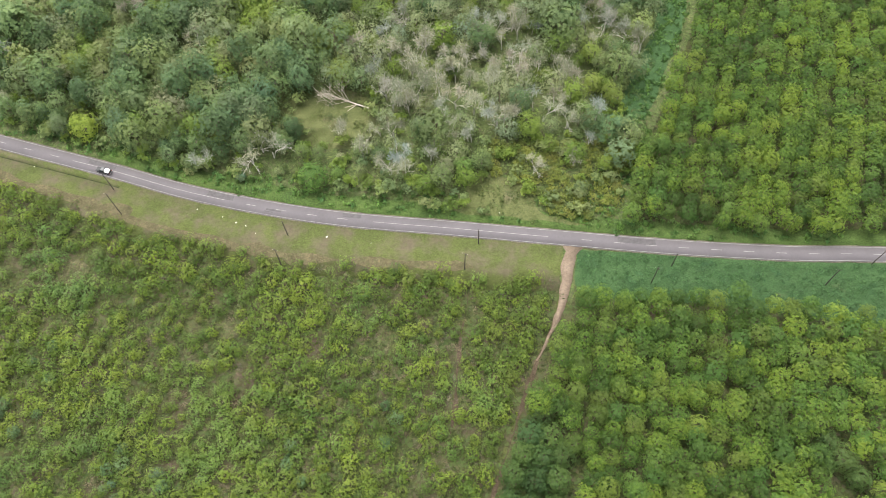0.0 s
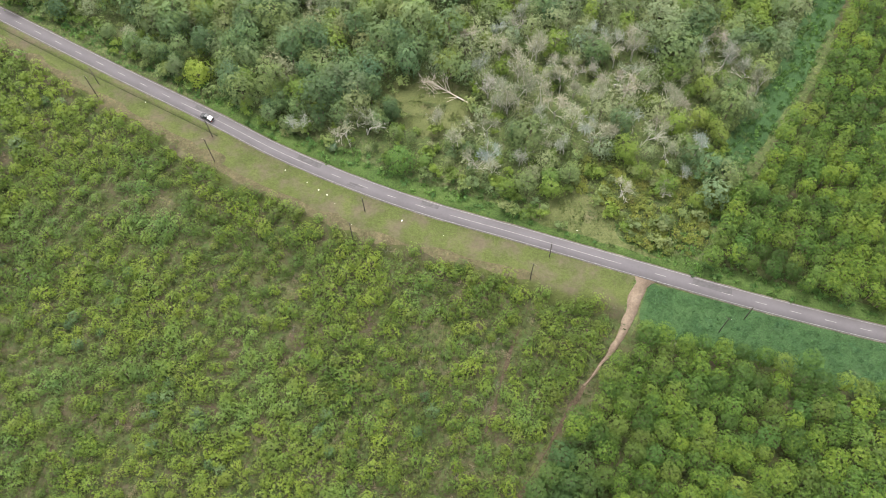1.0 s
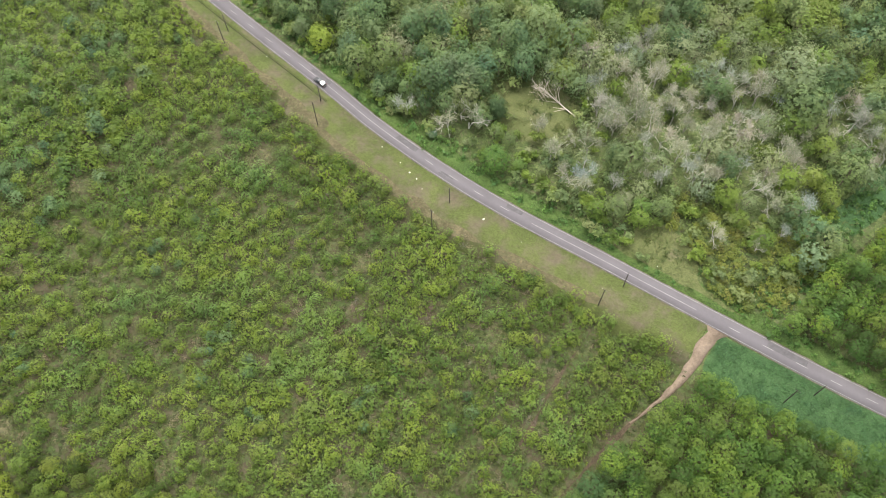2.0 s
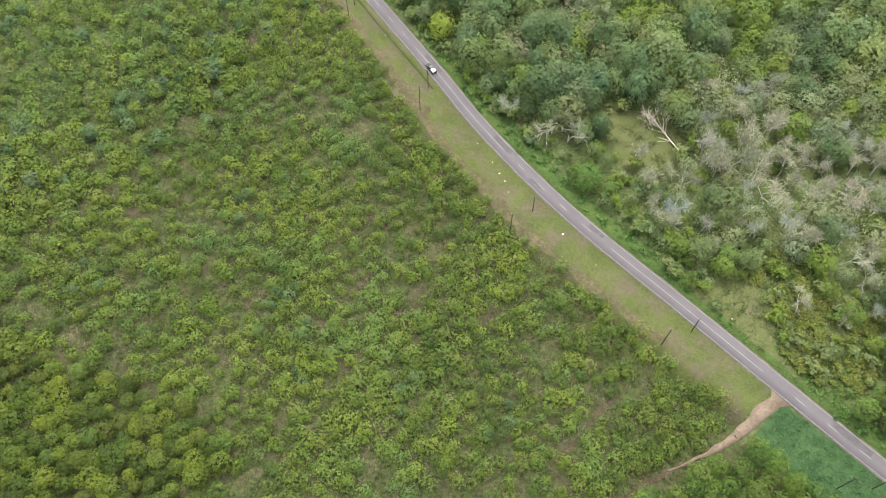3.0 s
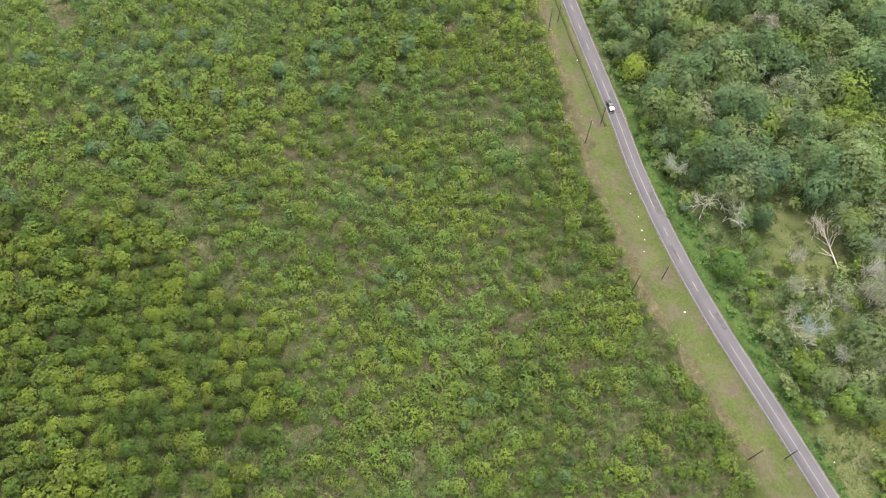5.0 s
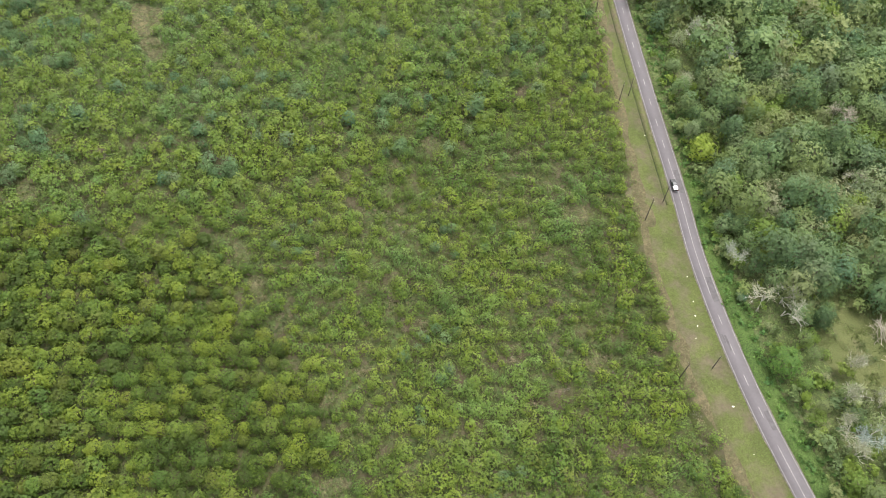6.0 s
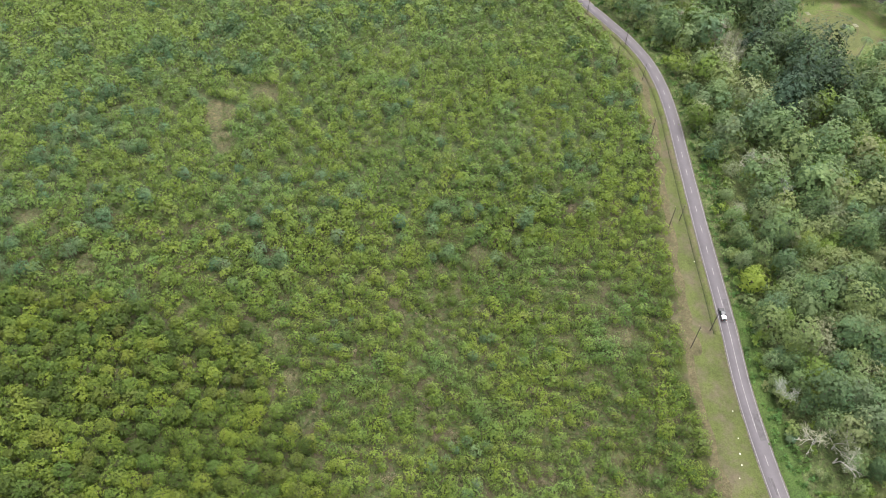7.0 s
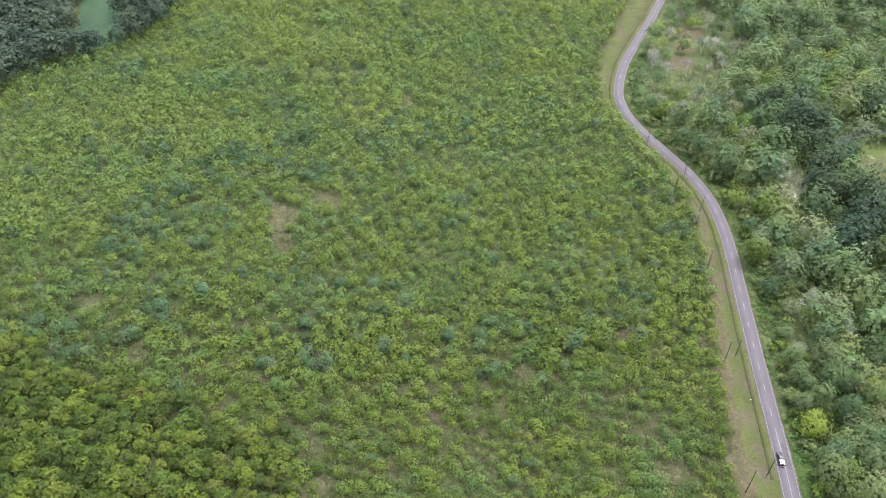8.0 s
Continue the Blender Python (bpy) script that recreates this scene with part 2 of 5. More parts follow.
M = {
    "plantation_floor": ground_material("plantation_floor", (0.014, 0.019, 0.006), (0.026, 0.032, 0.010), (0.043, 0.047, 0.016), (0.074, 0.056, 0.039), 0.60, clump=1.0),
    "west_floor": ground_material("west_floor", (0.020, 0.030, 0.011), (0.036, 0.048, 0.018), (0.056, 0.068, 0.027), (0.092, 0.078, 0.052), 0.66, clump=1.0),
    "forest_floor": ground_material("forest_floor", (0.030, 0.043, 0.015), (0.053, 0.070, 0.025), (0.080, 0.092, 0.038), clump=0.8),
    "verge_grass": ground_material("verge_grass", (0.038, 0.049, 0.014), (0.055, 0.067, 0.020), (0.074, 0.083, 0.028), (0.088, 0.074, 0.049), 0.53, 11.0, grain_by=0.5),
    "bright_verge": ground_material("bright_verge", (0.026, 0.046, 0.013), (0.042, 0.068, 0.018), (0.062, 0.088, 0.025)),
    "field_green": ground_material("field_green", (0.019, 0.043, 0.016), (0.028, 0.057, 0.021), (0.038, 0.071, 0.027), (0.090, 0.090, 0.045), 0.72, 8.0),
    "clearing_grass": ground_material("clearing_grass", (0.044, 0.054, 0.019), (0.068, 0.076, 0.029), (0.090, 0.094, 0.041), (0.108, 0.092, 0.060), 0.66, 7.0, grain_by=0.6),
    "red_earth": ground_material("red_earth", (0.085, 0.064, 0.047), (0.135, 0.102, 0.077), (0.170, 0.132, 0.102), None, 0.6, 4.0, grain_by=0.3),
    "lawn": ground_material("lawn", (0.046, 0.070, 0.016), (0.070, 0.092, 0.026), (0.094, 0.104, 0.040), (0.110, 0.090, 0.055), 0.55, 9.0),
    "dry_earth": ground_material("dry_earth", (0.040, 0.040, 0.019), (0.067, 0.057, 0.032), (0.095, 0.080, 0.048), None, 0.6, 5.0, clump=0.25, grain_by=0.5),
    "path_earth": ground_material("path_earth", (0.030, 0.021, 0.014), (0.050, 0.036, 0.025), (0.072, 0.052, 0.037), None, 0.6, 5.0),
    "brush_earth": ground_material("brush_earth", (0.036, 0.040, 0.017), (0.058, 0.054, 0.029), (0.082, 0.071, 0.043), None, 0.6, 6.0, clump=0.8),
    "asphalt": asphalt_material(),
    "tar_and_shade": plain("dark_tar_and_tree_shade", (0.055, 0.050, 0.053), 0.75, vary=0.25, scale=1.0),
    "line_paint": plain("worn_line_paint", (0.175, 0.168, 0.163), 0.6, vary=0.3, scale=1.2),
    "gravel": ground_material("gravel_edge", (0.060, 0.056, 0.042), (0.088, 0.080, 0.060), (0.122, 0.110, 0.085), None, 0.6, 3.0),
    "ditch": ground_material("ditch_mud", (0.02, 0.026, 0.012), (0.034, 0.042, 0.018), (0.05, 0.055, 0.026)),
    "bark": plain("brown_bark", (0.12, 0.095, 0.07), 0.9, vary=0.4, scale=3.0),
    "grey_bark": plain("bleached_bark", (0.38, 0.36, 0.32), 0.9, vary=0.3, scale=2.0),
    "dead_wood": plain("bleached_wood", (0.34, 0.30, 0.26), 0.85, vary=0.3, scale=2.0),
    "pole_wood": plain("dark_pole_wood", (0.05, 0.042, 0.036), 0.85, vary=0.3, scale=3.0),
    "pole_metal": plain("galvanised_iron", (0.25, 0.25, 0.25), 0.5, 0.8),
    "cable": plain("cable_rubber", (0.03, 0.03, 0.03), 0.6),
    "white_stone": plain("whitewashed_stone", (0.44, 0.44, 0.38), 0.8, vary=0.12, scale=3.0),
    "rubber_leaf": leaf_material("rubber_tree_leaf", (0.042, 0.082, 0.015), (0.084, 0.138, 0.020), (0.134, 0.180, 0.022), 34.0),
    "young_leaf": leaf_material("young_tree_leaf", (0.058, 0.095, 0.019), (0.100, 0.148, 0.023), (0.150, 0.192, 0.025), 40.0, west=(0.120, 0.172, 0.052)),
    "bushy_leaf": leaf_material("bushy_tree_leaf", (0.046, 0.074, 0.012), (0.088, 0.126, 0.017), (0.142, 0.176, 0.022), 24.0),
    "wild_leaf": leaf_material("wild_shrub_leaf", (0.050, 0.092, 0.036), (0.080, 0.132, 0.052), (0.118, 0.172, 0.072), 20.0),
    "olive_leaf": leaf_material("olive_forest_leaf", (0.096, 0.136, 0.050), (0.136, 0.178, 0.062), (0.174, 0.214, 0.072), 30.0),
    "dark_leaf": leaf_material("dark_forest_leaf", (0.062, 0.106, 0.042), (0.098, 0.150, 0.056), (0.130, 0.182, 0.068), 30.0),
    "lime_leaf": leaf_material("lime_forest_leaf", (0.090, 0.140, 0.026), (0.124, 0.178, 0.032), (0.158, 0.210, 0.038), 30.0),
    "pale_leaf": leaf_material("pale_dry_leaf", (0.186, 0.198, 0.128), (0.244, 0.252, 0.168), (0.304, 0.308, 0.218), 20.0, 0.15),
    "dusty_leaf": leaf_material("dusty_forest_leaf", (0.118, 0.150, 0.072), (0.160, 0.192, 0.092), (0.204, 0.234, 0.118), 30.0),
    "ochre_leaf": leaf_material("ochre_bush_leaf", (0.085, 0.108, 0.024), (0.128, 0.152, 0.030), (0.165, 0.186, 0.036), 12.0, 0.25),
    "round_leaf": leaf_material("glossy_green_leaf", (0.056, 0.112, 0.026), (0.084, 0.150, 0.032), (0.118, 0.184, 0.038), 30.0),
    "deep_leaf": leaf_material("deep_green_leaf", (0.022, 0.042, 0.019), (0.038, 0.066, 0.026), (0.062, 0.094, 0.034), 30.0, 0.25),
    "far_wood_leaf": leaf_material("far_wood_leaf", (0.022, 0.040, 0.024), (0.038, 0.062, 0.034), (0.060, 0.086, 0.046), 40.0, 0.2),
    "under_leaf": leaf_material("undergrowth_leaf", (0.040, 0.060, 0.016), (0.066, 0.092, 0.023), (0.098, 0.122, 0.031), 16.0, 0.2),
    "vine_leaf": leaf_material("creeper_leaf", (0.042, 0.094, 0.022), (0.068, 0.134, 0.029), (0.098, 0.168, 0.036), 16.0, 0.25),
    "dry_leaf": leaf_material("dry_brush", (0.100, 0.080, 0.052), (0.145, 0.115, 0.075), (0.180, 0.148, 0.095), 16.0, 0.1),
    "bluish_leaf": leaf_material("blue_green_leaf", (0.066, 0.110, 0.048), (0.098, 0.148, 0.064), (0.132, 0.184, 0.084), 20.0),
    "yellow_leaf": leaf_material("yellow_green_leaf", (0.128, 0.184, 0.030), (0.160, 0.222, 0.034), (0.190, 0.248, 0.038), 30.0),
    "far_crop": ground_material("far_crop", (0.020, 0.042, 0.022), (0.028, 0.054, 0.027), (0.038, 0.066, 0.033)),
    "shade_leaf": leaf_material("shade_tree_leaf", (0.028, 0.058, 0.016), (0.046, 0.084, 0.021), (0.074, 0.114, 0.026), 20.0),
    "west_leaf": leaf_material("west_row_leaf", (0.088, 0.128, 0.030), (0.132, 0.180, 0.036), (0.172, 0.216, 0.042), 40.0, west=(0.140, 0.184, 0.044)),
    "crop_leaf": leaf_material("crop_leaf", (0.032, 0.074, 0.025), (0.043, 0.094, 0.031), (0.056, 0.112, 0.039), 10.0, 0.2),
    "grass_leaf": leaf_material("grass_leaf", (0.040, 0.050, 0.015), (0.054, 0.062, 0.019), (0.066, 0.074, 0.024), 12.0, 0.2),
    "pale_sand": ground_material("pale_sand", (0.10, 0.097, 0.072), (0.135, 0.13, 0.10), (0.17, 0.165, 0.13), None, 0.6, 3.0),
    "water": plain("dark_stream_water", (0.014, 0.015, 0.012), 0.6),
    "car_paint": plain("black_car_paint", (0.012, 0.012, 0.014), 0.3, vary=0.05),
    "car_white": plain("white_load_sheet", (0.78, 0.77, 0.75), 0.55, vary=0.08),
    "car_roof": plain("silver_roof_paint", (0.07, 0.072, 0.075), 0.4, 0.2, vary=0.05),
    "glass": plain("dark_car_glass", (0.02, 0.024, 0.028), 0.08, vary=0.02),
    "tyre": plain("tyre_rubber", (0.02, 0.02, 0.02), 0.85),
    "rim": plain("wheel_rim", (0.4, 0.4, 0.4), 0.35, 0.8),
    "red_lamp": plain("red_lamp_lens", (0.35, 0.02, 0.02), 0.25, vary=0.05),
    "clear_lamp": plain("clear_lamp_lens", (0.6, 0.6, 0.58), 0.15, vary=0.05),
    "stone_wall": plain("grey_bank_stone", (0.10, 0.095, 0.085), 0.9, vary=0.3, scale=1.0),
}

# ---- builders ----


def mesh_of(name, verts, quads, material, smooth=False):
    """A mesh from arrays of corners and four-cornered faces (a repeated last corner makes a triangle)."""
    verts, quads = np.asarray(verts, dtype=np.float32), np.asarray(quads, dtype=np.int32)
    me = bpy.data.meshes.new(name)
    me.vertices.add(len(verts))
    me.vertices.foreach_set("co", verts.ravel())
    me.loops.add(quads.size)
    me.loops.foreach_set("vertex_index", quads.ravel())
    me.polygons.add(len(quads))
    me.polygons.foreach_set("loop_start", np.arange(0, quads.size, quads.shape[1], dtype=np.int32))
    me.update(calc_edges=True)
    me.materials.append(M[material])
    if smooth:
        me.polygons.foreach_set("use_smooth", np.ones(len(quads), dtype=bool))
    return me


def part(name, bm, material, parent, label="", smooth=False):
    me = bpy.data.meshes.new(name)
    bm.to_mesh(me)
    bm.free()
    me.materials.append(M[material])
    if smooth:
        for p in me.polygons:
            p.use_smooth = True
    ob = new(name, me)
    ob.parent = parent
    return tagged(ob, label)


def box(bm, cx, cy, cz, sx, sy, sz, bevel=0.0):
    r = bmesh.ops.create_cube(bm, size=1.0, matrix=Matrix.Translation((cx, cy, cz)) @ Matrix.Diagonal((sx, sy, sz, 1)))
    if bevel:
        edges = list({e for v in r["verts"] for e in v.link_edges})
        bmesh.ops.bevel(bm, geom=edges, offset=bevel, segments=2, affect="EDGES", profile=0.5)
    return bm


def tube(bm, a, b, ra, rb, sides=6):
    a, b = Vector(a), Vector(b)
    d = b - a
    m = Matrix.Translation((a + b) / 2) @ d.to_track_quat("Z", "Y").to_matrix().to_4x4()
    bmesh.ops.create_cone(bm, cap_ends=True, segments=sides, radius1=ra, radius2=rb, depth=d.length, matrix=m)
    return bm


def smooth_line(points, step=3.0):
    """A Catmull-Rom line through the points, with a corner every step metres or so."""
    p = np.array(points, float)
    p = np.vstack([2 * p[0] - p[1], p, 2 * p[-1] - p[-2]])
    out = []
    for i in range(1, len(p) - 2):
        n = max(1, int(np.linalg.norm(p[i + 1] - p[i]) / step))
        for t in np.arange(n) / n:
            out.append(0.5 * (2 * p[i] + (p[i + 1] - p[i - 1]) * t + (2 * p[i - 1] - 5 * p[i] + 4 * p[i + 1] - p[i + 2]) * t * t
                              + (3 * p[i] - p[i - 1] - 3 * p[i + 1] + p[i + 2]) * t ** 3))
    return np.array(out + [p[-2]])


def offset(line, d):
    """The line moved d metres to its left."""
    t = np.gradient(line, axis=0)
    t /= np.linalg.norm(t, axis=1)[:, None]
    return line + d * np.stack([-t[:, 1], t[:, 0]], 1)


def ribbon(name, left, right, z, material, parent=None, wave=0.0, thick=0.0):
    """A strip between two lines; wave frays its borders; thick gives it sides that reach down."""
    n = len(left)
    left, right = left.copy(), right.copy()
    if wave:
        for side, k in ((left, 0.0), (right, 50.0)):
            for i in range(n):
                q = Vector((side[i][0] * 0.23 + k, side[i][1] * 0.23, 0))
                side[i] += wave * np.array([noise.noise(q), noise.noise(q + Vector((9, 7, 3)))])
    zz = np.full((n, 1), z)
    v = np.vstack([np.hstack([left, zz]), np.hstack([right, zz])])
    i = np.arange(n - 1)
    q = np.stack([i, n + i, n + i + 1, i + 1], 1)
    if thick:
        v = np.vstack([v, np.hstack([left + 0.0, zz - thick]), np.hstack([right, zz - thick])])
        q = np.vstack([q, np.stack([i + 1, 2 * n + i + 1, 2 * n + i, i], 1), np.stack([n + i, 3 * n + i, 3 * n + i + 1, n + i + 1], 1)])
    ob = new(name, mesh_of(name, v, q, material))
    ob.parent = parent
    return ob


def area(name, outline, z, material, wave=1.2, thick=0.0):
    """A patch of ground with a frayed border."""
    ring = smooth_line(list(outline) + [outline[0]], 2.0)[:-1]
    bm = bmesh.new()
    vs = []
    for x, y in ring:
        q = Vector((x * 0.2, y * 0.2, z * 40))
        vs.append(bm.verts.new((x + wave * noise.noise(q), y + wave * noise.noise(q + Vector((5, 8, 2))), z)))
    bm.faces.new(vs)
    bmesh.ops.triangulate(bm, faces=bm.faces[:])
    for f in bm.faces:
        if f.normal.z < 0:
            f.normal_flip()
    me = bpy.data.meshes.new(name)
    bm.to_mesh(me)
    bm.free()
    me.materials.append(M[material])
    return new(name, me)


def inside(pts, poly):
    """Which of the points lie in the polygon."""
    x, y = pts[:, 0], pts[:, 1]
    r = np.zeros(len(pts), bool)
    p = np.asarray(poly, float)
    for (x0, y0), (x1, y1) in zip(p, np.roll(p, -1, 0)):
        if y0 != y1:
            r ^= ((y0 > y) != (y1 > y)) & (x < (x1 - x0) * (y - y0) / (y1 - y0) + x0)
    return r


def soft_noise(pts, size, seed=0.0):
    return np.array([noise.noise(Vector((x / size + seed, y / size - seed, seed))) for x, y in pts])


def lattice(rng, x0, x1, y0, y1, row, gap, turn, jitter):
    """Planting places in rows: row metres between rows, gap metres within one."""
    r = max(x1 - x0, y1 - y0)
    a, b = np.meshgrid(np.arange(-r, r, row), np.arange(-r, r, gap))
    b = b + rng.uniform(0, gap, (1, a.shape[1]))
    a, b = a.ravel() + rng.normal(0, jitter * 0.85, a.size), b.ravel() + rng.normal(0, jitter, a.size)
    c, s = math.cos(radians(turn)), math.sin(radians(turn))
    p = np.stack([(x0 + x1) / 2 + c * a - s * b, (y0 + y1) / 2 + s * a + c * b], 1)
    return p[(p[:, 0] > x0) & (p[:, 0] < x1) & (p[:, 1] > y0) & (p[:, 1] < y1)]


def unit(v):
    return v / np.maximum(np.linalg.norm(v, axis=-1, keepdims=True), 1e-6)


def blades(rng, centres, outward, n, length, width, lift=0.25, spread=0.45):
    """Rosettes: n leaves round every centre, spread like a saucer that faces outward."""
    m = len(centres)
    o = unit(outward + rng.normal(0, 0.2, centres.shape) + np.array([0, 0, 0.35]))
    a = unit(np.cross(o, rng.normal(0, 1, o.shape)))
    b = np.cross(o, a)
    v, q = [centres], []
    for k in range(n):
        ang = 2 * math.pi * k / n + rng.uniform(-spread, spread, m)[:, None]
        d = unit(np.cos(ang) * a + np.sin(ang) * b + o * (lift + rng.normal(0, 0.16, (m, 1))))
        side = unit(np.cross(o, d) + o * rng.normal(0, 0.18, (m, 1)))
        ln = length * rng.uniform(0.6, 1.25, (m, 1))
        w = ln * width / length / 2
        c = m * (1 + 2 * k) + np.arange(m)
        v += [centres + d * ln + side * w, centres + d * ln * 0.93 - side * w]
        q.append(np.stack([np.arange(m), c + m, c], 1))
    return np.vstack(v), np.vstack(q).astype(np.int32)


def crown_arrays(rng, radius, height, base, lobes, tufts, n, length, width, inner=0.0, even=0.0):
    """A crown of uneven lobes on a dome, each covered with tufts of leaves; inner: the share of larger leaves deep inside."""
    cs, os_, deep, dos = [], [], [], []
    flat = (height - base) / 2
    for k in range(lobes):
        u = (k + 0.4) / lobes
        ang, rr = 2.4 * k + rng.uniform(-0.5, 0.5), radius * 0.72 * math.sqrt(u) * rng.uniform(0.75, 1.15)
        lobe_r = radius * rng.uniform(0.32, 0.50) * (1 - 0.2 * even)
        top = base + flat * (1 + math.sqrt(max(0.05, 1 - (rr / radius) ** 2)) * (rng.uniform(0.75, 1.1) * (1 - even) + even))
        m = np.array([rr * math.cos(ang), rr * math.sin(ang), top - lobe_r * 0.75])
        o = rng.normal(0, 1, (tufts // lobes, 3))
        o[:, 2] = np.abs(o[:, 2]) * 0.95 - 0.2
        o = unit(o + np.array([rr * math.cos(ang), rr * math.sin(ang), 0]) / radius * 0.5)
        cs.append(m + o * lobe_r * np.array([1, 1, 0.8]) * rng.uniform(0.75, 1.1, (len(o), 1)))
        os_.append(o)
        if inner:
            d = o[: max(1, int(len(o) * inner))]
            deep.append(m + d * lobe_r * 0.5 - np.array([0, 0, 0.25 * lobe_r]))
            dos.append(unit(d + np.array([0, 0, 0.6])))
    v, q = blades(rng, np.vstack(cs), np.vstack(os_), n, length, width)
    if inner:
        v2, q2 = blades(rng, np.vstack(deep), np.vstack(dos), 3, length * 1.6, width * 1.9, 0.1)
        v, q = np.vstack([v, v2]), np.vstack([q, q2 + len(v)])
    return v, q


def dome_arrays(rng, radius, height, base, tufts, n, length, width, rough=0.2, inner=0.3, skirt=-0.3):
    """A round crown: tufts of leaves all over an uneven dome, larger leaves deep inside."""
    mid = base + (height - base) * 0.42
    up = np.linspace(0.99, skirt, tufts)
    turn = np.arange(tufts) * 2.39996 + rng.uniform(0, 6.28)
    flat = np.sqrt(1 - up ** 2)
    o = unit(np.stack([flat * np.cos(turn), flat * np.sin(turn), up], 1) + rng.normal(0, 0.09, (tufts, 3)))
    seed = Vector(rng.uniform(-50, 50, 3))
    swell = np.array([1 + rough * (1.1 * noise.noise(Vector(v) * 1.9 + seed) + 0.8 * noise.noise(Vector(v) * 4.1 - seed)) for v in o])[:, None] + rng.normal(0, 0.05, (tufts, 1))
    size = np.array([radius, radius, height - mid])
    v, q = blades(rng, o * swell * size + np.array([0, 0, mid]), o, n, length, width)
    if inner:
        pick = rng.permutation(tufts)[: max(1, int(tufts * inner))]
        v2, q2 = blades(rng, o[pick] * swell[pick] * size * 0.72 + np.array([0, 0, mid]), o[pick], 3, length * 1.9, width * 2.1, 0.05)
        v, q = np.vstack([v, v2]), np.vstack([q, q2 + len(v)])
    return v, q


def stick(p, q, r0, r1, sides=4):
    """A tapered bar as arrays."""
    p, q = np.asarray(p, float), np.asarray(q, float)
    d = unit(q - p)
    a = unit(np.cross(d, [0.31, 0.77, 0.56]))
    b = np.cross(d, a)
    ang = np.arange(sides) * 2 * math.pi / sides
    ring = np.cos(ang)[:, None] * a + np.sin(ang)[:, None] * b
    v = np.vstack([p + ring * r0, q + ring * r1])
    i = np.arange(sides)
    return v, np.stack([i, (i + 1) % sides, sides + (i + 1) % sides, sides + i], 1)


def joined(pieces):
    vs, qs, k = [], [], 0
    for v, q in pieces:
        vs.append(v)
        qs.append(q + k)
        k += len(v)
    return np.vstack(vs), np.vstack(qs)


def trunk_arrays(rng, height, radius, limbs, reach):
    """A tapered, slightly bent trunk that forks into limbs."""
    knee = np.array([rng.normal(0, 0.15), rng.normal(0, 0.15), height * 0.45])
    top = knee + np.array([rng.normal(0, 0.3), rng.normal(0, 0.3), height * 0.35])
    out = [stick((0, 0, -0.2), knee, radius, radius * 0.75, 6), stick(knee, top, radius * 0.75, radius * 0.3, 6)]
    for k in range(limbs):
        a = 2.4 * k + rng.uniform(-0.4, 0.4)
        start = knee + (top - knee) * rng.uniform(0, 0.8)
        end = start + np.array([math.cos(a) * reach, math.sin(a) * reach, height * rng.uniform(0.18, 0.36)])
        out.append(stick(start, end, radius * 0.4, radius * 0.12, 5))
    return joined(out)


def branches(rng, start, way, length, radius, depth, out):
    """Bare branches that fork and bend outwards and up."""
    end = start + way * length
    out.append(stick(start, end, radius, radius * 0.62, 4 if depth > 1 else 3))
    if depth == 0:
        return
    for k in range(3 if depth > 1 else 4):
        w = unit(way + rng.normal(0, 0.48, 3) + np.array([0, 0, 0.10]))
        branches(rng, start + way * length * rng.uniform(0.55, 1.0), w, length * rng.uniform(0.55, 0.8), radius * 0.6, depth - 1, out)


